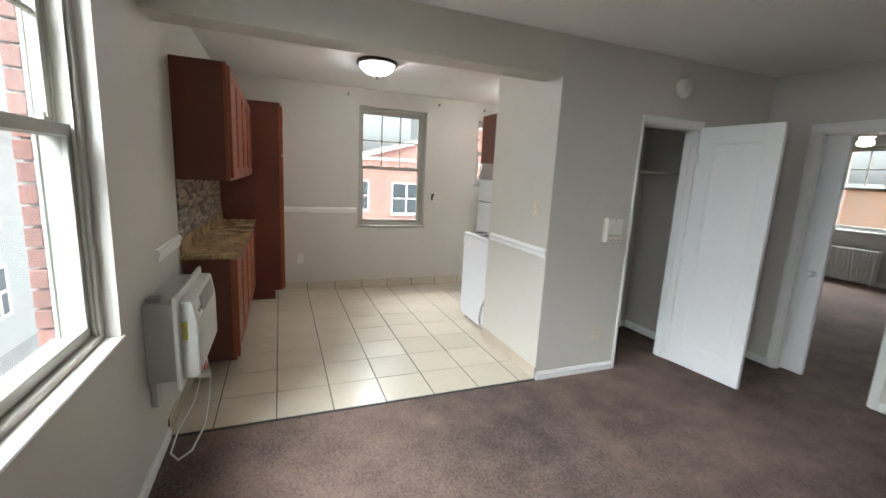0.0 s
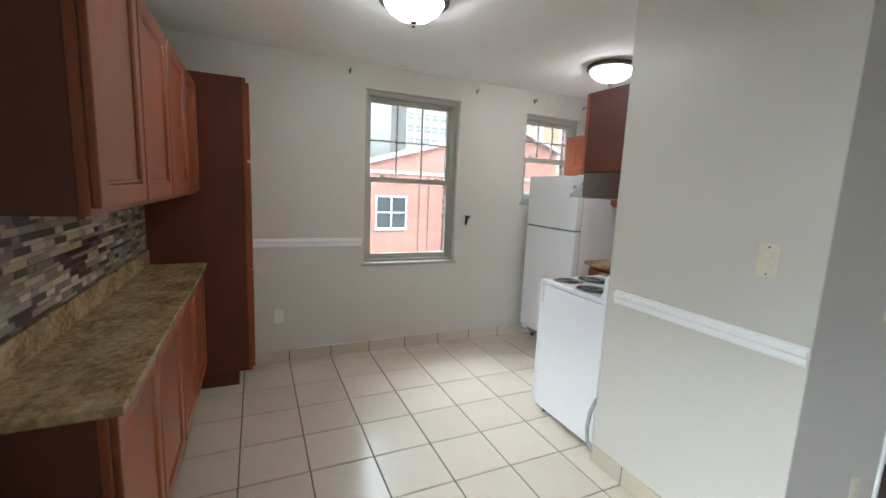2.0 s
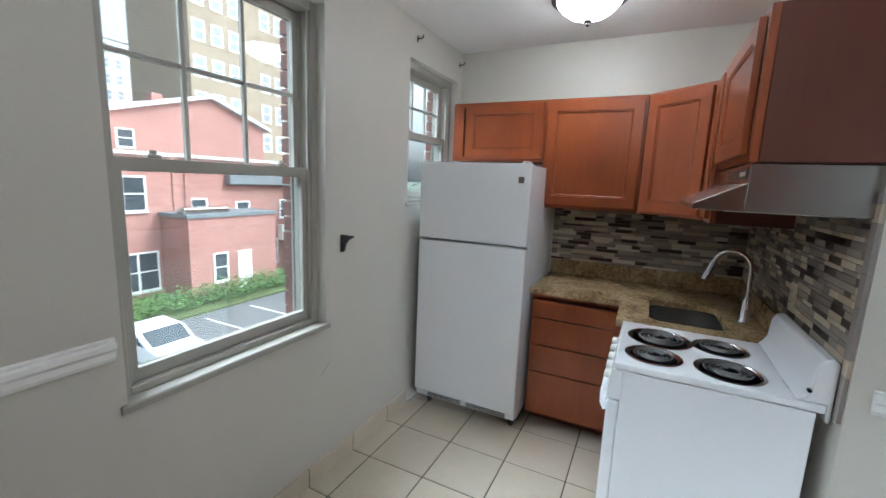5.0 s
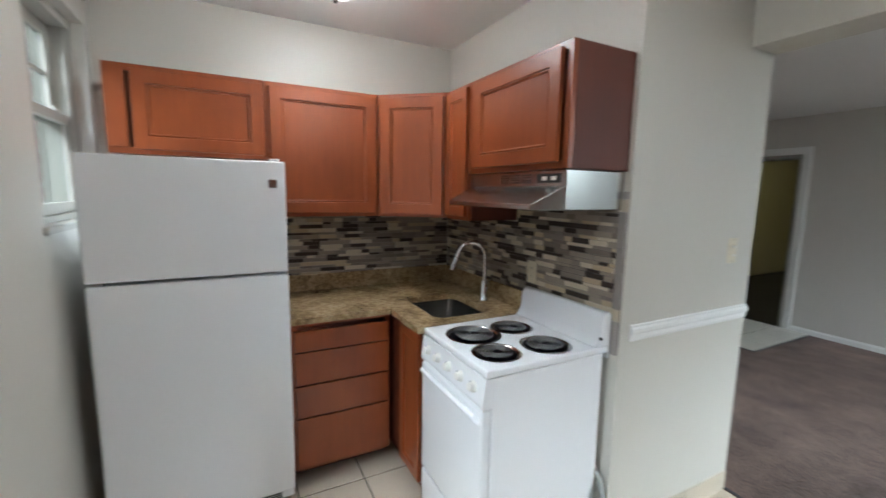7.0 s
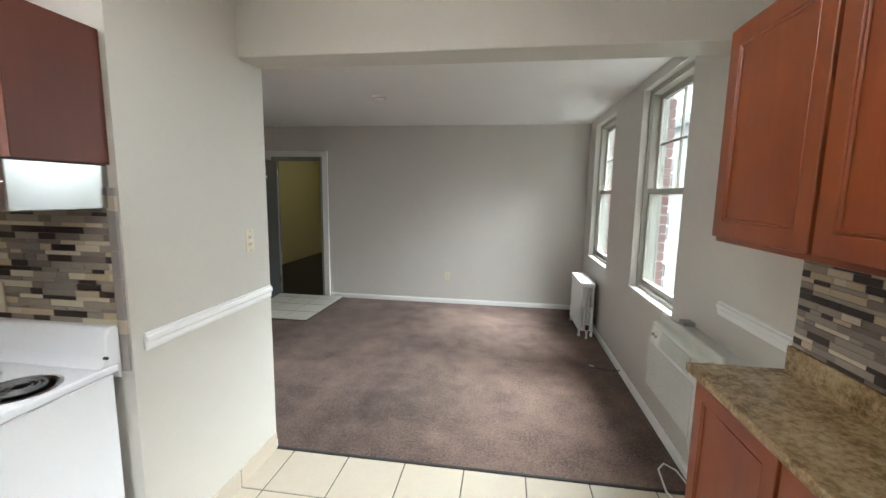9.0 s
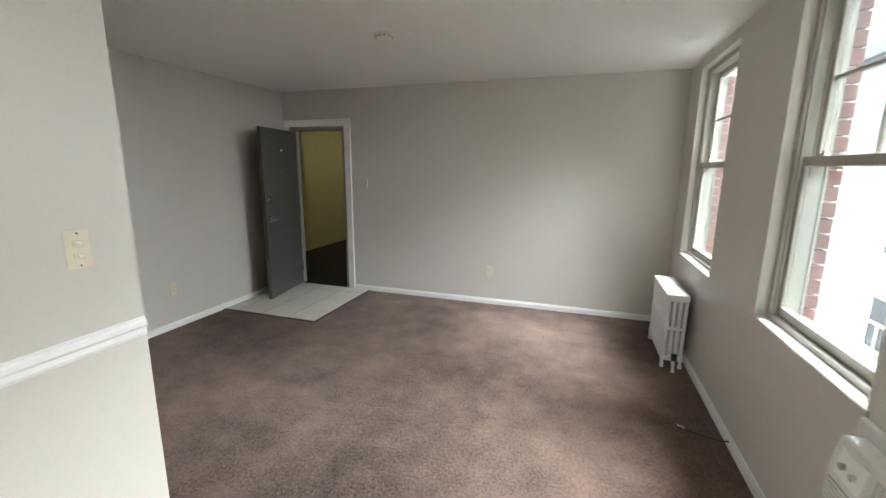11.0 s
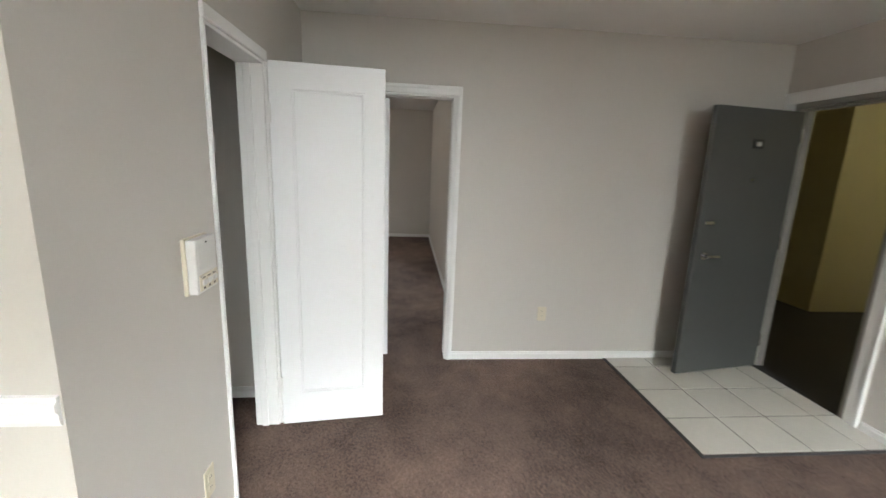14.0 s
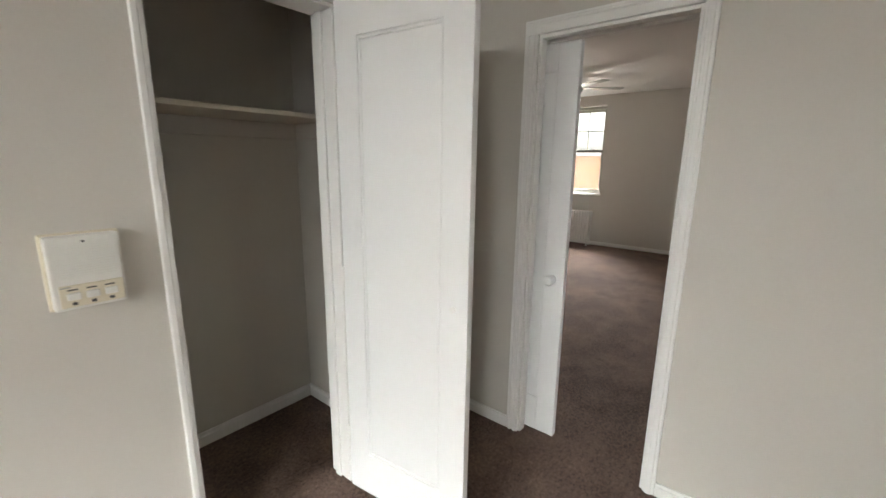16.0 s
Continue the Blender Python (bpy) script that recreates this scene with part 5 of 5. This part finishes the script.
# outside: yard, neighbours, trees
GZ = -5.7
bm = bmesh.new()
box(bm, -1200, 1200, -1200, 1200, GZ - 0.2, GZ)
tagged(part("ground", bm, ASPHALT), "worn grey asphalt of the car park outside", "ground", kind="structure")
bm = bmesh.new()
box(bm, 4, 40, 25.9, 30.9, GZ, GZ + 0.12, 0.02)
tagged(part("grass_strip", bm, GRASSM), "narrow planted strip along the brick building", "ground", kind="structure")
for k in range(8):
    x = 9.0 + 2.6 * k
    bm = bmesh.new()
    box(bm, x - 0.055, x + 0.055, 19.8, 25.2, GZ + 0.0005, GZ + 0.006)
    tagged(part("parking_line", bm, LINEW), "white painted parking bay line", "road marking", "parking lines")


def facade_window(parent, x, z0, w, h, y, lights=1, frame_mat=None, sills=True):
    """A white framed sash window on a facade that looks to -y."""
    bm = bmesh.new()
    f = 0.09
    box(bm, x, x + f, y - 0.06, y + 0.05, z0, z0 + h)
    box(bm, x + w - f, x + w, y - 0.06, y + 0.05, z0, z0 + h)
    box(bm, x + f, x + w - f, y - 0.06, y + 0.05, z0, z0 + f)
    box(bm, x + f, x + w - f, y - 0.06, y + 0.05, z0 + h - f, z0 + h)
    box(bm, x + f, x + w - f, y - 0.045, y + 0.05, z0 + h / 2 - 0.035, z0 + h / 2 + 0.035)
    for k in range(1, lights):
        xx = x + w * k / lights
        box(bm, xx - 0.05, xx + 0.05, y - 0.05, y + 0.05, z0 + f, z0 + h - f)
    win = part("window", bm, frame_mat or TRIM, parent)
    bm = bmesh.new()
    box(bm, x + f, x + w - f, y - 0.02, y + 0.02, z0 + f, z0 + h - f)
    part("pane", bm, PANEDARK, win)
    if sills:
        bm = bmesh.new()
        box(bm, x - 0.05, x + w + 0.05, y - 0.12, y + 0.02, z0 - 0.09, z0 - 0.001)
        part("sill", bm, STONE, win)
    return win


FY = 31.0
house = thing("brick_building", (0, 0, 0), "red brick building with white windows across the car park", "building")
bm = bmesh.new()
box(bm, 3.0, 26.3, FY, FY + 12, GZ, 2.3)
part("wall", bm, BRICKRED, house)
bm = bmesh.new()
box(bm, 2.9, 26.4, FY - 0.1, FY + 12.1, 2.3, 2.5)
part("parapet_cap", bm, STONE, house)
for x, z0, w, h, n in ((13.77, -0.78, 1.2, 1.95, 1), (13.2, -5.3, 2.2, 2.25, 2), (8.8, -1.43, 2.2, 2.25, 2), (9.3, -5.3, 1.85, 2.2, 2), (6.0, -1.2, 1.2, 2.1, 1), (5.6, -5.3, 2.0, 2.2, 2),
                       (17.4, -1.2, 1.1, 1.1, 1), (20.5, -1.45, 1.1, 1.1, 1), (22.7, -5.05, 1.25, 1.85, 1), (24.2, -1.7, 0.6, 1.4, 1)):
    facade_window(house, x, z0, w, h, FY, n)
bm = bmesh.new()
box(bm, 19.8, 25.2, FY - 0.5, FY, 0.75, 1.45, 0.05)
part("eave", bm, ROOFGREY, house, "grey projecting eave")
for x in (11.9, 12.6, 16.4, 17.1):
    bm = bmesh.new()
    box(bm, x, x + 0.35, FY - 0.08, FY, GZ, 2.29)
    part("pilaster", bm, BRICKRED, house)
wing = thing("brick_wing", (0, 0, 0), "low flat-roofed red brick wing with a white door", "building")
bm = bmesh.new()
box(bm, 15.6, 21.5, 28.4, FY - 0.01, GZ, -1.05)
part("wall", bm, BRICKRED, wing)
bm = bmesh.new()
box(bm, 15.5, 21.6, 28.3, FY - 0.02, -1.05, -0.85)
part("roof", bm, ROOFGREY, wing)
facade_window(wing, 16.95, -4.9, 0.95, 1.75, 28.4)
bm = bmesh.new()
box(bm, 18.55, 19.5, 28.33, 28.42, GZ + 0.12, -3.2)
part("door", bm, TRIM, wing, "white painted door")
bm = bmesh.new()
box(bm, 15.7, 18.5, 28.9, 29.6, -0.85, -0.5, 0.1, 2)
part("roof_duct", bm, STEEL, wing)
for x in (24.0, 25.25):
    t = thing("ac_condenser", (x, FY - 0.499, -3.35), "white air conditioner condenser on the brick wall", "air conditioner", group="condensers on the brick wall")
    box_part("case", PLASTIC, t, 0, 1.1, 0, 0.499, 0, 1.15, 0.03)
    bm = bmesh.new()
    cyl(bm, 0.55, -0.01, 0.58, 0.42, 0.03, "y", 24)
    part("fan_grille", bm, SLEEVE, t)

# pale-roofed gabled building behind
gable = thing("gabled_building", (0, 0, 0), "brick building with a pale pitched roof behind the parapet", "building")
bm = bmesh.new()
prism(bm, [(9.0, GZ), (34.0, GZ), (34.0, 6.2), (28.0, 8.3), (9.0, 2.85)], "y", 44.0, 60.0)
part("wall", bm, BRICKRED, gable)
bm = bmesh.new()
prism(bm, [(8.4, 2.7), (28.0, 8.32), (34.6, 6.0), (34.6, 6.35), (28.0, 8.67), (8.4, 3.05)], "y", 43.5, 60.5)
part("roof", bm, ROOFPALE, gable)
facade_window(gable, 20.0, 3.2, 1.3, 1.5, 44.0)
bm = bmesh.new()
box(bm, 24.0, 24.9, 46, 47, 4.5, 8.2)
part("chimney", bm, BRICKRED, gable)


def block(name, label, wall_mat, x0, x1, y0, y1, z1, cols, rows, ww, wh, bottom, bands=None, frame_mat=None):
    t = thing(name, (0, 0, 0), label, "building")
    bm = bmesh.new()
    box(bm, x0, x1, y0, y1, GZ, z1)
    part("wall", bm, wall_mat, t)
    bm = bmesh.new()
    box(bm, x0 - 0.3, x1 + 0.3, y0 - 0.3, y1 + 0.3, z1, z1 + 0.6)
    part("roof", bm, STONE, t)
    px, pz = (x1 - x0) / cols, (z1 - bottom) / rows
    bm = bmesh.new()
    box(bm, 0, ww, y0 - 0.04, y0 + 0.04, 0, wh)
    pane = mesh_of("pane", bm, FARPANE)
    bm = bmesh.new()
    f = 0.22
    for a, b2, c, d in ((-f, 0, -f, wh + f), (ww, ww + f, -f, wh + f), (0, ww, -f, 0), (0, ww, wh, wh + f), (0, ww, wh * 0.48, wh * 0.54)):
        box(bm, a, b2, y0 - 0.08, y0 + 0.02, c, d)
    fr = mesh_of("window", bm, frame_mat or TRIM)
    for i in range(cols):
        for j in range(rows):
            if bands and (i % bands == bands - 1):
                continue
            x, z = x0 + (i + 0.5) * px - ww / 2, bottom + j * pz + (pz - wh) / 2
            w_ob = new("window", fr)
            w_ob.parent = t
            w_ob.location = (x, 0, z)
            p_ob = new("pane", pane)
            p_ob.parent = w_ob
    return t


block("apartment_block", "tall buff brick apartment block with paired white windows", BRICKBEIGE, 38.0, 78.0, 62.0, 76.0, 36.0, 15, 9, 1.3, 2.3, -5.0, 4)
tower = block("office_tower", "distant pale high-rise tower with window bands", STONE, 38.0, 52.0, 110.0, 124.0, 28.0, 6, 10, 1.9, 1.9, -4.0)
block("far_block", "distant pale apartment block", STONE, 56.0, 70.0, 118.0, 130.0, 30.0, 5, 10, 1.4, 1.9, -4.0)


def leaf_clump(bm, cx, cy, cz, r, n, size, flat=1.0):
    for _ in range(n):
        u, v, w = random.gauss(0, 0.5), random.gauss(0, 0.5), random.gauss(0, 0.5)
        p = Vector((cx + r * u, cy + r * v, cz + r * w * flat))
        q = Euler((random.uniform(-1, 1), random.uniform(-1, 1), random.uniform(0, 6.28))).to_matrix()
        s = size * random.uniform(0.6, 1.3)
        a = [bm.verts.new(p + q @ Vector(c)) for c in ((-s, 0, 0), (0, -s * 0.5, 0.12 * s), (s, 0, 0), (0, s * 0.5, 0.12 * s))]
        bm.faces.new(a)


def tree(x, y, trunk_h, r, label, material, z0=GZ):
    t = thing("tree", (x, y, z0), label, "tree")
    bm = bmesh.new()
    tube(bm, [(0, 0, 0), (0.05, 0.02, trunk_h * 0.5), (0.0, 0.05, trunk_h), (0.1, 0.0, trunk_h + r * 0.8)], 0.16, 10)
    part("trunk", bm, BARK, t)
    for k in range(7):
        a = k * 0.9 + random.random()
        bm = bmesh.new()
        e = Vector((math.cos(a) * r * 0.75, math.sin(a) * r * 0.75, trunk_h + r * random.uniform(0.1, 0.9)))
        tube(bm, [(0.02, 0.02, trunk_h * random.uniform(0.6, 1.0)), e * 0.5 + Vector((0, 0, trunk_h * 0.45)), e], 0.05, 6)
        part("limb", bm, BARK, t)
    bm = bmesh.new()
    for k in range(58):
        a, rr = random.uniform(0, 6.28), r * math.sqrt(random.random()) * 0.85
        zz = trunk_h + r * random.uniform(-0.35, 1.25)
        leaf_clump(bm, rr * math.cos(a), rr * math.sin(a), zz, r * 0.3, 150, 0.12)
    part("crown", bm, material, t)
    return t


random.seed(4)
tree(27.0, 28.4, 2.9, 3.1, "leafy green street tree beside the car park", LEAF)
tree(32.0, 33.5, 5.2, 3.4, "taller tree with yellowing leaves", LEAFY)
tree(34.0, 27.0, 3.0, 2.8, "leafy green tree beside the car park", LEAF)
bm = bmesh.new()
for k in range(110):
    x = 10 + 21 * k / 110
    leaf_clump(bm, x, 27.0 + random.uniform(-0.35, 0.35), GZ + 0.55 + random.uniform(-0.15, 0.25), 0.62, 90, 0.085)
hedge = tagged(part("hedge", bm, LEAF), "dense green hedge along the brick building", "hedge", kind="stuff")


def car(at, rz, paint, label):
    t = thing("car", at, label, "car", rz)
    bm = bmesh.new()
    side = [(-2.15, 0.3), (-2.2, 0.62), (-2.1, 0.85), (-1.2, 0.95), (-0.55, 1.38), (0.75, 1.42), (1.5, 1.02), (2.1, 0.9), (2.2, 0.6), (2.15, 0.3)]
    prism(bm, side, "y", -0.85, 0.85)
    soften(part("body", bm, paint, t), 0.09)
    bm = bmesh.new()
    prism(bm, [(-1.0, 0.98), (-0.5, 1.32), (0.7, 1.35), (1.25, 1.03)], "y", -0.862, 0.862)
    part("side_windows", bm, PANEDARK, t)
    bm = bmesh.new()
    prism(bm, [(-1.2, 0.965), (-0.6, 1.365), (-0.56, 1.4), (-1.19, 0.98)], "y", -0.7, 0.7)
    part("windscreen", bm, PANEDARK, t)
    for x in (-1.35, 1.35):
        for y in (-0.8, 0.8):
            bm = bmesh.new()
            cyl(bm, x, y, 0.32, 0.32, 0.2, "y", 24)
            wh = part("wheel", bm, RUBBER, t)
            bm = bmesh.new()
            cyl(bm, x, y * 1.12, 0.32, 0.2, 0.03, "y", 16)
            part("rim", bm, STEEL, wh)
    for y in (-0.6, 0.6):
        box_part("headlight", PLASTIC, t, -2.2, -2.12, y - 0.18, y + 0.18, 0.62, 0.75, 0.02)
    return t


car((10.3, 22.4, GZ), 90, CARW, "white saloon car parked in a marked bay")
car((26.6, 24.6, GZ), 0, CARB, "black car parked by the hedge")

# west neighbour
west = thing("stucco_building", (0, 0, 0), "pale stucco neighbour building with sash windows", "building")
bm = bmesh.new()
box(bm, -16, -8.0, -26, 70, GZ, 5.5)
part("wall", bm, STUCCO, west)
bm = bmesh.new()
box(bm, -16.3, -7.7, -26.3, 70.3, 5.5, 6.0)
part("roof", bm, ROOFGREY, west)
for k in range(19):
    y = -21 + 4.6 * k
    for z in (-4.4, -1.2, 2.0):
        bm = bmesh.new()
        for a, b2, c, d in ((0, 0.1, 0, 1.9), (1.1, 1.2, 0, 1.9), (0.1, 1.1, 0, 0.1), (0.1, 1.1, 1.8, 1.9), (0.1, 1.1, 0.9, 1.0), (0.55, 0.65, 0.1, 0.9)):
            box(bm, -8.06, -7.94, y + a, y + b2, z + c, z + d)
        w_ob = part("window", bm, TRIM, west)
        box_part("pane", PANEDARK, w_ob, -8.02, -7.97, y + 0.1, y + 1.1, z + 0.1, z + 1.8, 0)
bay = thing("bay_window", (-7.99, -8.2, GZ), "pale bay window with a grey metal roof", "building part")
bm = bmesh.new()
prism(bm, [(0, -1.3), (0.8, -0.8), (0.8, 0.8), (0, 1.3)], "z", 0, 6.2)
part("wall", bm, STUCCO, bay)
bm = bmesh.new()
prism(bm, [(0, -1.5), (1.0, -0.95), (1.0, 0.95), (0, 1.5)], "z", 6.2, 6.5)
part("roof", bm, ROOFGREY, bay)
for z in (0.9, 3.9):
    bm = bmesh.new()
    for a, b2, c, d in ((-0.6, -0.52, 0, 1.8), (0.52, 0.6, 0, 1.8), (-0.52, 0.52, 0, 0.08), (-0.52, 0.52, 1.72, 1.8), (-0.52, 0.52, 0.86, 0.94), (-0.04, 0.04, 0.08, 0.86)):
        box(bm, 0.78, 0.86, a, b2, z + c, z + d)
    w_ob = part("window", bm, TRIM, bay)
    box_part("pane", PANEDARK, w_ob, 0.79, 0.83, -0.52, 0.52, z + 0.08, z + 1.72, 0)
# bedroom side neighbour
east = thing("orange_building", (0, 0, 0), "orange brick neighbour building with sunlight in its tone", "building")
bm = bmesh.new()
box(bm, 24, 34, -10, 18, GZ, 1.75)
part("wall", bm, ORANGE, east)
bm = bmesh.new()
box(bm, 23.7, 34.3, -10.3, 18.3, 1.75, 2.0)
part("parapet_cap", bm, STONE, east)
for k in range(6):
    for z in (-3.6, -0.6):
        bm = bmesh.new()
        y = -8 + 4.2 * k
        for a, b2, c, d in ((0, 0.1, 0, 1.7), (1.0, 1.1, 0, 1.7), (0.1, 1.0, 0, 0.1), (0.1, 1.0, 1.6, 1.7), (0.1, 1.0, 0.8, 0.9)):
            box(bm, 23.94, 24.06, y + a, y + b2, z + c, z + d)
        w_ob = part("window", bm, TRIM, east)
        box_part("pane", PANEDARK, w_ob, 23.97, 24.02, y + 0.1, y + 1.0, z + 0.1, z + 1.6, 0)
# floor tiles, one by one
PITCH, PITCH_X = 0.3348, 0.3385
X0, Y0 = 1.0405, 4.57


def tile_mesh(w, d, name="tile", h=0.012, bev=0.003, mat=None):
    bm = bmesh.new()
    box(bm, 0, w, 0, d, 0, h, bev)
    return mesh_of(name, bm, mat or TILE)


def lay(root, me, x, y, z, name="tile"):
    ob = new(name, me)
    ob.parent = root
    ob.location = (x, y, z)
    return ob


bm = bmesh.new()
box(bm, XW, XK, YC + 0.011, YK, -0.05, -0.004)
tile_floor = tagged(part("floor_kitchen", bm, GROUT), "square beige ceramic floor tiles with dark grout", "floor", kind="structure")
GAP = 0.006
xs = [XW] + [X0 + PITCH_X * i for i in range(0, 12) if X0 + PITCH_X * i < XK - 0.02] + [XK]
ys = [Y0] + [Y0 + PITCH * i for i in range(1, 10) if Y0 + PITCH * i < YK - 0.02] + [YK]
cache = {}
for xa, xb in zip(xs, xs[1:]):
    for ya, yb in zip(ys, ys[1:]):
        if xa > XC - 0.05 and ya < YP - 0.15:
            continue
        if xa < XC < xb and yb < YP:
            xb2 = XC
        else:
            xb2 = xb
        key = (round(xb2 - xa, 3), round(yb - ya, 3))
        if key not in cache:
            cache[key] = tile_mesh(key[0] - GAP, key[1] - GAP)
        lay(tile_floor, cache[key], xa + GAP / 2, ya + GAP / 2, -0.012)
# tiled skirting
sk = tagged(new("tile_baseboard"), "beige ceramic skirting tiles along the kitchen walls", "baseboard", kind="structure")
def skirt_run(axis, face, out, a0, a1, first, pitch=PITCH):
    cuts = [a0] + [first + pitch * i for i in range(-12, 24) if a0 + 0.03 < first + pitch * i < a1 - 0.03] + [a1]
    back = sorted((face, face + out * 0.006))
    bm = bmesh.new()
    box(bm, *((a0, a1, *back) if axis == "y" else (*back, a0, a1)), 0, 0.096)
    part("grout_bed", bm, GROUT, sk)
    for a, b in zip(cuts, cuts[1:]):
        bm = bmesh.new()
        if axis == "y":
            box(bm, a + 0.003, b - 0.003, *sorted((face, face + out * 0.01)), 0, 0.1, 0.002)
        else:
            box(bm, *sorted((face, face + out * 0.01)), a + 0.003, b - 0.003, 0, 0.1, 0.002)
        part("tile", bm, TILE, sk)
skirt_run("y", YK, -1, 1.45, 3.98, X0, PITCH_X)
skirt_run("x", XC, -1, YC, YP, Y0)
skirt_run("x", XW, 1, YC + 0.01, 7.05, Y0)
bm = bmesh.new()
box(bm, XW, XC, 4.553, 4.57, -0.002, 0.006, 0.002)
tagged(part("threshold_strip", bm, RUBBER), "dark edging strip between carpet and tile", "trim", kind="structure")
# entry tiles
bm = bmesh.new()
box(bm, 4.178, XE, YS, 2.234, -0.002, 0.003)
entry_floor = tagged(part("floor_entry", bm, GROUT), "pale square tiles in front of the entry door", "floor", kind="structure")
px, py = (XE - 4.19) / 3.5, (2.222 - YS) / 3.5
for i in range(4):
    for j in range(4):
        x, y = 4.19 + i * px, 2.222 - (j + 1) * py
        w, d = px, py
        if i == 3:
            w = px / 2
        if j == 3:
            d, y = py / 2, YS
        key = ("e", round(w, 3), round(d, 3))
        if key not in cache:
            cache[key] = tile_mesh(w - 0.009, d - 0.009, h=0.006, bev=0.002, mat=TILEW)
        lay(entry_floor, cache[key], x + 0.0045, y + 0.0045, 0.0015)
bm = bmesh.new()
box(bm, 4.17, 4.182, YS, 2.234, -0.002, 0.008, 0.002)
box(bm, 4.17, XE, 2.23, 2.242, -0.002, 0.008, 0.002)
tagged(part("entry_strip", bm, RUBBER), "dark edging strip round the entry tiles", "trim", kind="structure")

# mosaic backsplashes, strip by strip
random.seed(11)


def mosaic_obj_mat():
    m, n, l, b = nodes_of("mosaic_strips")
    oi = n.new("ShaderNodeObjectInfo")
    r = ramp(n, MOSAIC_STOPS)
    r.color_ramp.interpolation = "CONSTANT"
    l.new(oi.outputs["Random"], r.inputs["Fac"])
    f = noise_tex(n, l, tex_coords(n, l, (1, 1, 3)), 60, 3)
    mr = n.new("ShaderNodeMapRange")
    mr.inputs["To Min"].default_value, mr.inputs["To Max"].default_value = 0.8, 1.2
    l.new(f, mr.inputs["Value"])
    hs = n.new("ShaderNodeHueSaturation")
    l.new(mr.outputs["Result"], hs.inputs["Value"])
    l.new(r.outputs["Color"], hs.inputs["Color"])
    l.new(hs.outputs["Color"], b.inputs["Base Color"])
    b.inputs["Roughness"].default_value = 0.3
    return m


MOSAIC_OBJ = mosaic_obj_mat()
MGROUT = surface("grey_mosaic_grout", (0.3, 0.27, 0.24), 0.9, vary=0.1)
STRIP = {}


def strip_mesh(w, h):
    k = (w, h)
    if k not in STRIP:
        bm = bmesh.new()
        box(bm, 0.0008, w - 0.0008, -0.007, 0, 0.0008, h - 0.0008)
        STRIP[k] = mesh_of("mosaic_strip", bm, MOSAIC_OBJ)
    return STRIP[k]


def backsplash(at, rz, w, z0, z1, label, limit, skip=None):
    """Rows of thin strips on a wall; the face looks to local -y."""
    t = thing("backsplash", (*at, 0), label, "backsplash", rz, kind="structure")
    box_part("grout_bed", MGROUT, t, 0, w, -0.004, 0, z0, z1, 0)
    rest = bmesh.new()
    z, count = z0, 0
    hs = (0.015, 0.024, 0.015, 0.024, 0.024)
    row = 0
    while z < z1 - 0.008:
        h = min(hs[row % 5], z1 - z)
        u = 0.0
        first = random.choice((0.04, 0.06, 0.09))
        while u < w - 0.002:
            ww = first if u == 0 else random.choice((0.05, 0.07, 0.1, 0.1, 0.14))
            ww = min(ww, w - u)
            if ww > 0.004:
                if count < limit:
                    ob = new("mosaic_strip", strip_mesh(round(ww, 4), round(h, 4)))
                    ob.parent = t
                    ob.location = (u, -0.003 - random.choice((0, 0, 0.0008)), z)
                    count += 1
                else:
                    box(rest, u + 0.0008, u + ww - 0.0008, -0.0095, -0.003, z + 0.0008, z + h - 0.0008)
            u += ww
        z += h
        row += 1
    if len(rest.verts):
        tagged(part("mosaic_field", rest, MOSAIC, t), kind="stuff")
    else:
        rest.free()
    return t


backsplash((XW, 5.1), 90, 1.95, 1.012, 1.386, "mosaic of grey, brown and cream strips", 300)
backsplash((XK, 6.6), -90, 1.14, 1.012, 1.386, "mosaic of grey, brown and cream strips", 200)
backsplash((XK - 0.012, YP), 180, XK - 0.012 - 3.235, 0.89, 1.6, "mosaic of grey, brown and cream strips behind the stove", 300)
t = thing("backsplash_edge", (3.235, YP, 0), "grey and cream stone strips edging the mosaic", "trim", 180, kind="structure")
z = 0.88
k = 0
EDGE = [surface("edge_strip_grey", (0.32, 0.29, 0.27), 0.4), surface("edge_strip_cream", (0.52, 0.45, 0.35), 0.4)]
while z < 1.53:
    h = (0.14, 0.05, 0.15, 0.1)[k % 4]
    box_part("edge_strip", EDGE[1 if k % 4 == 1 else 0], t, 0.0, 0.035, -0.011, 0, z, min(z + h, 1.54) - 0.001, 0.001)
    z += h
    k += 1
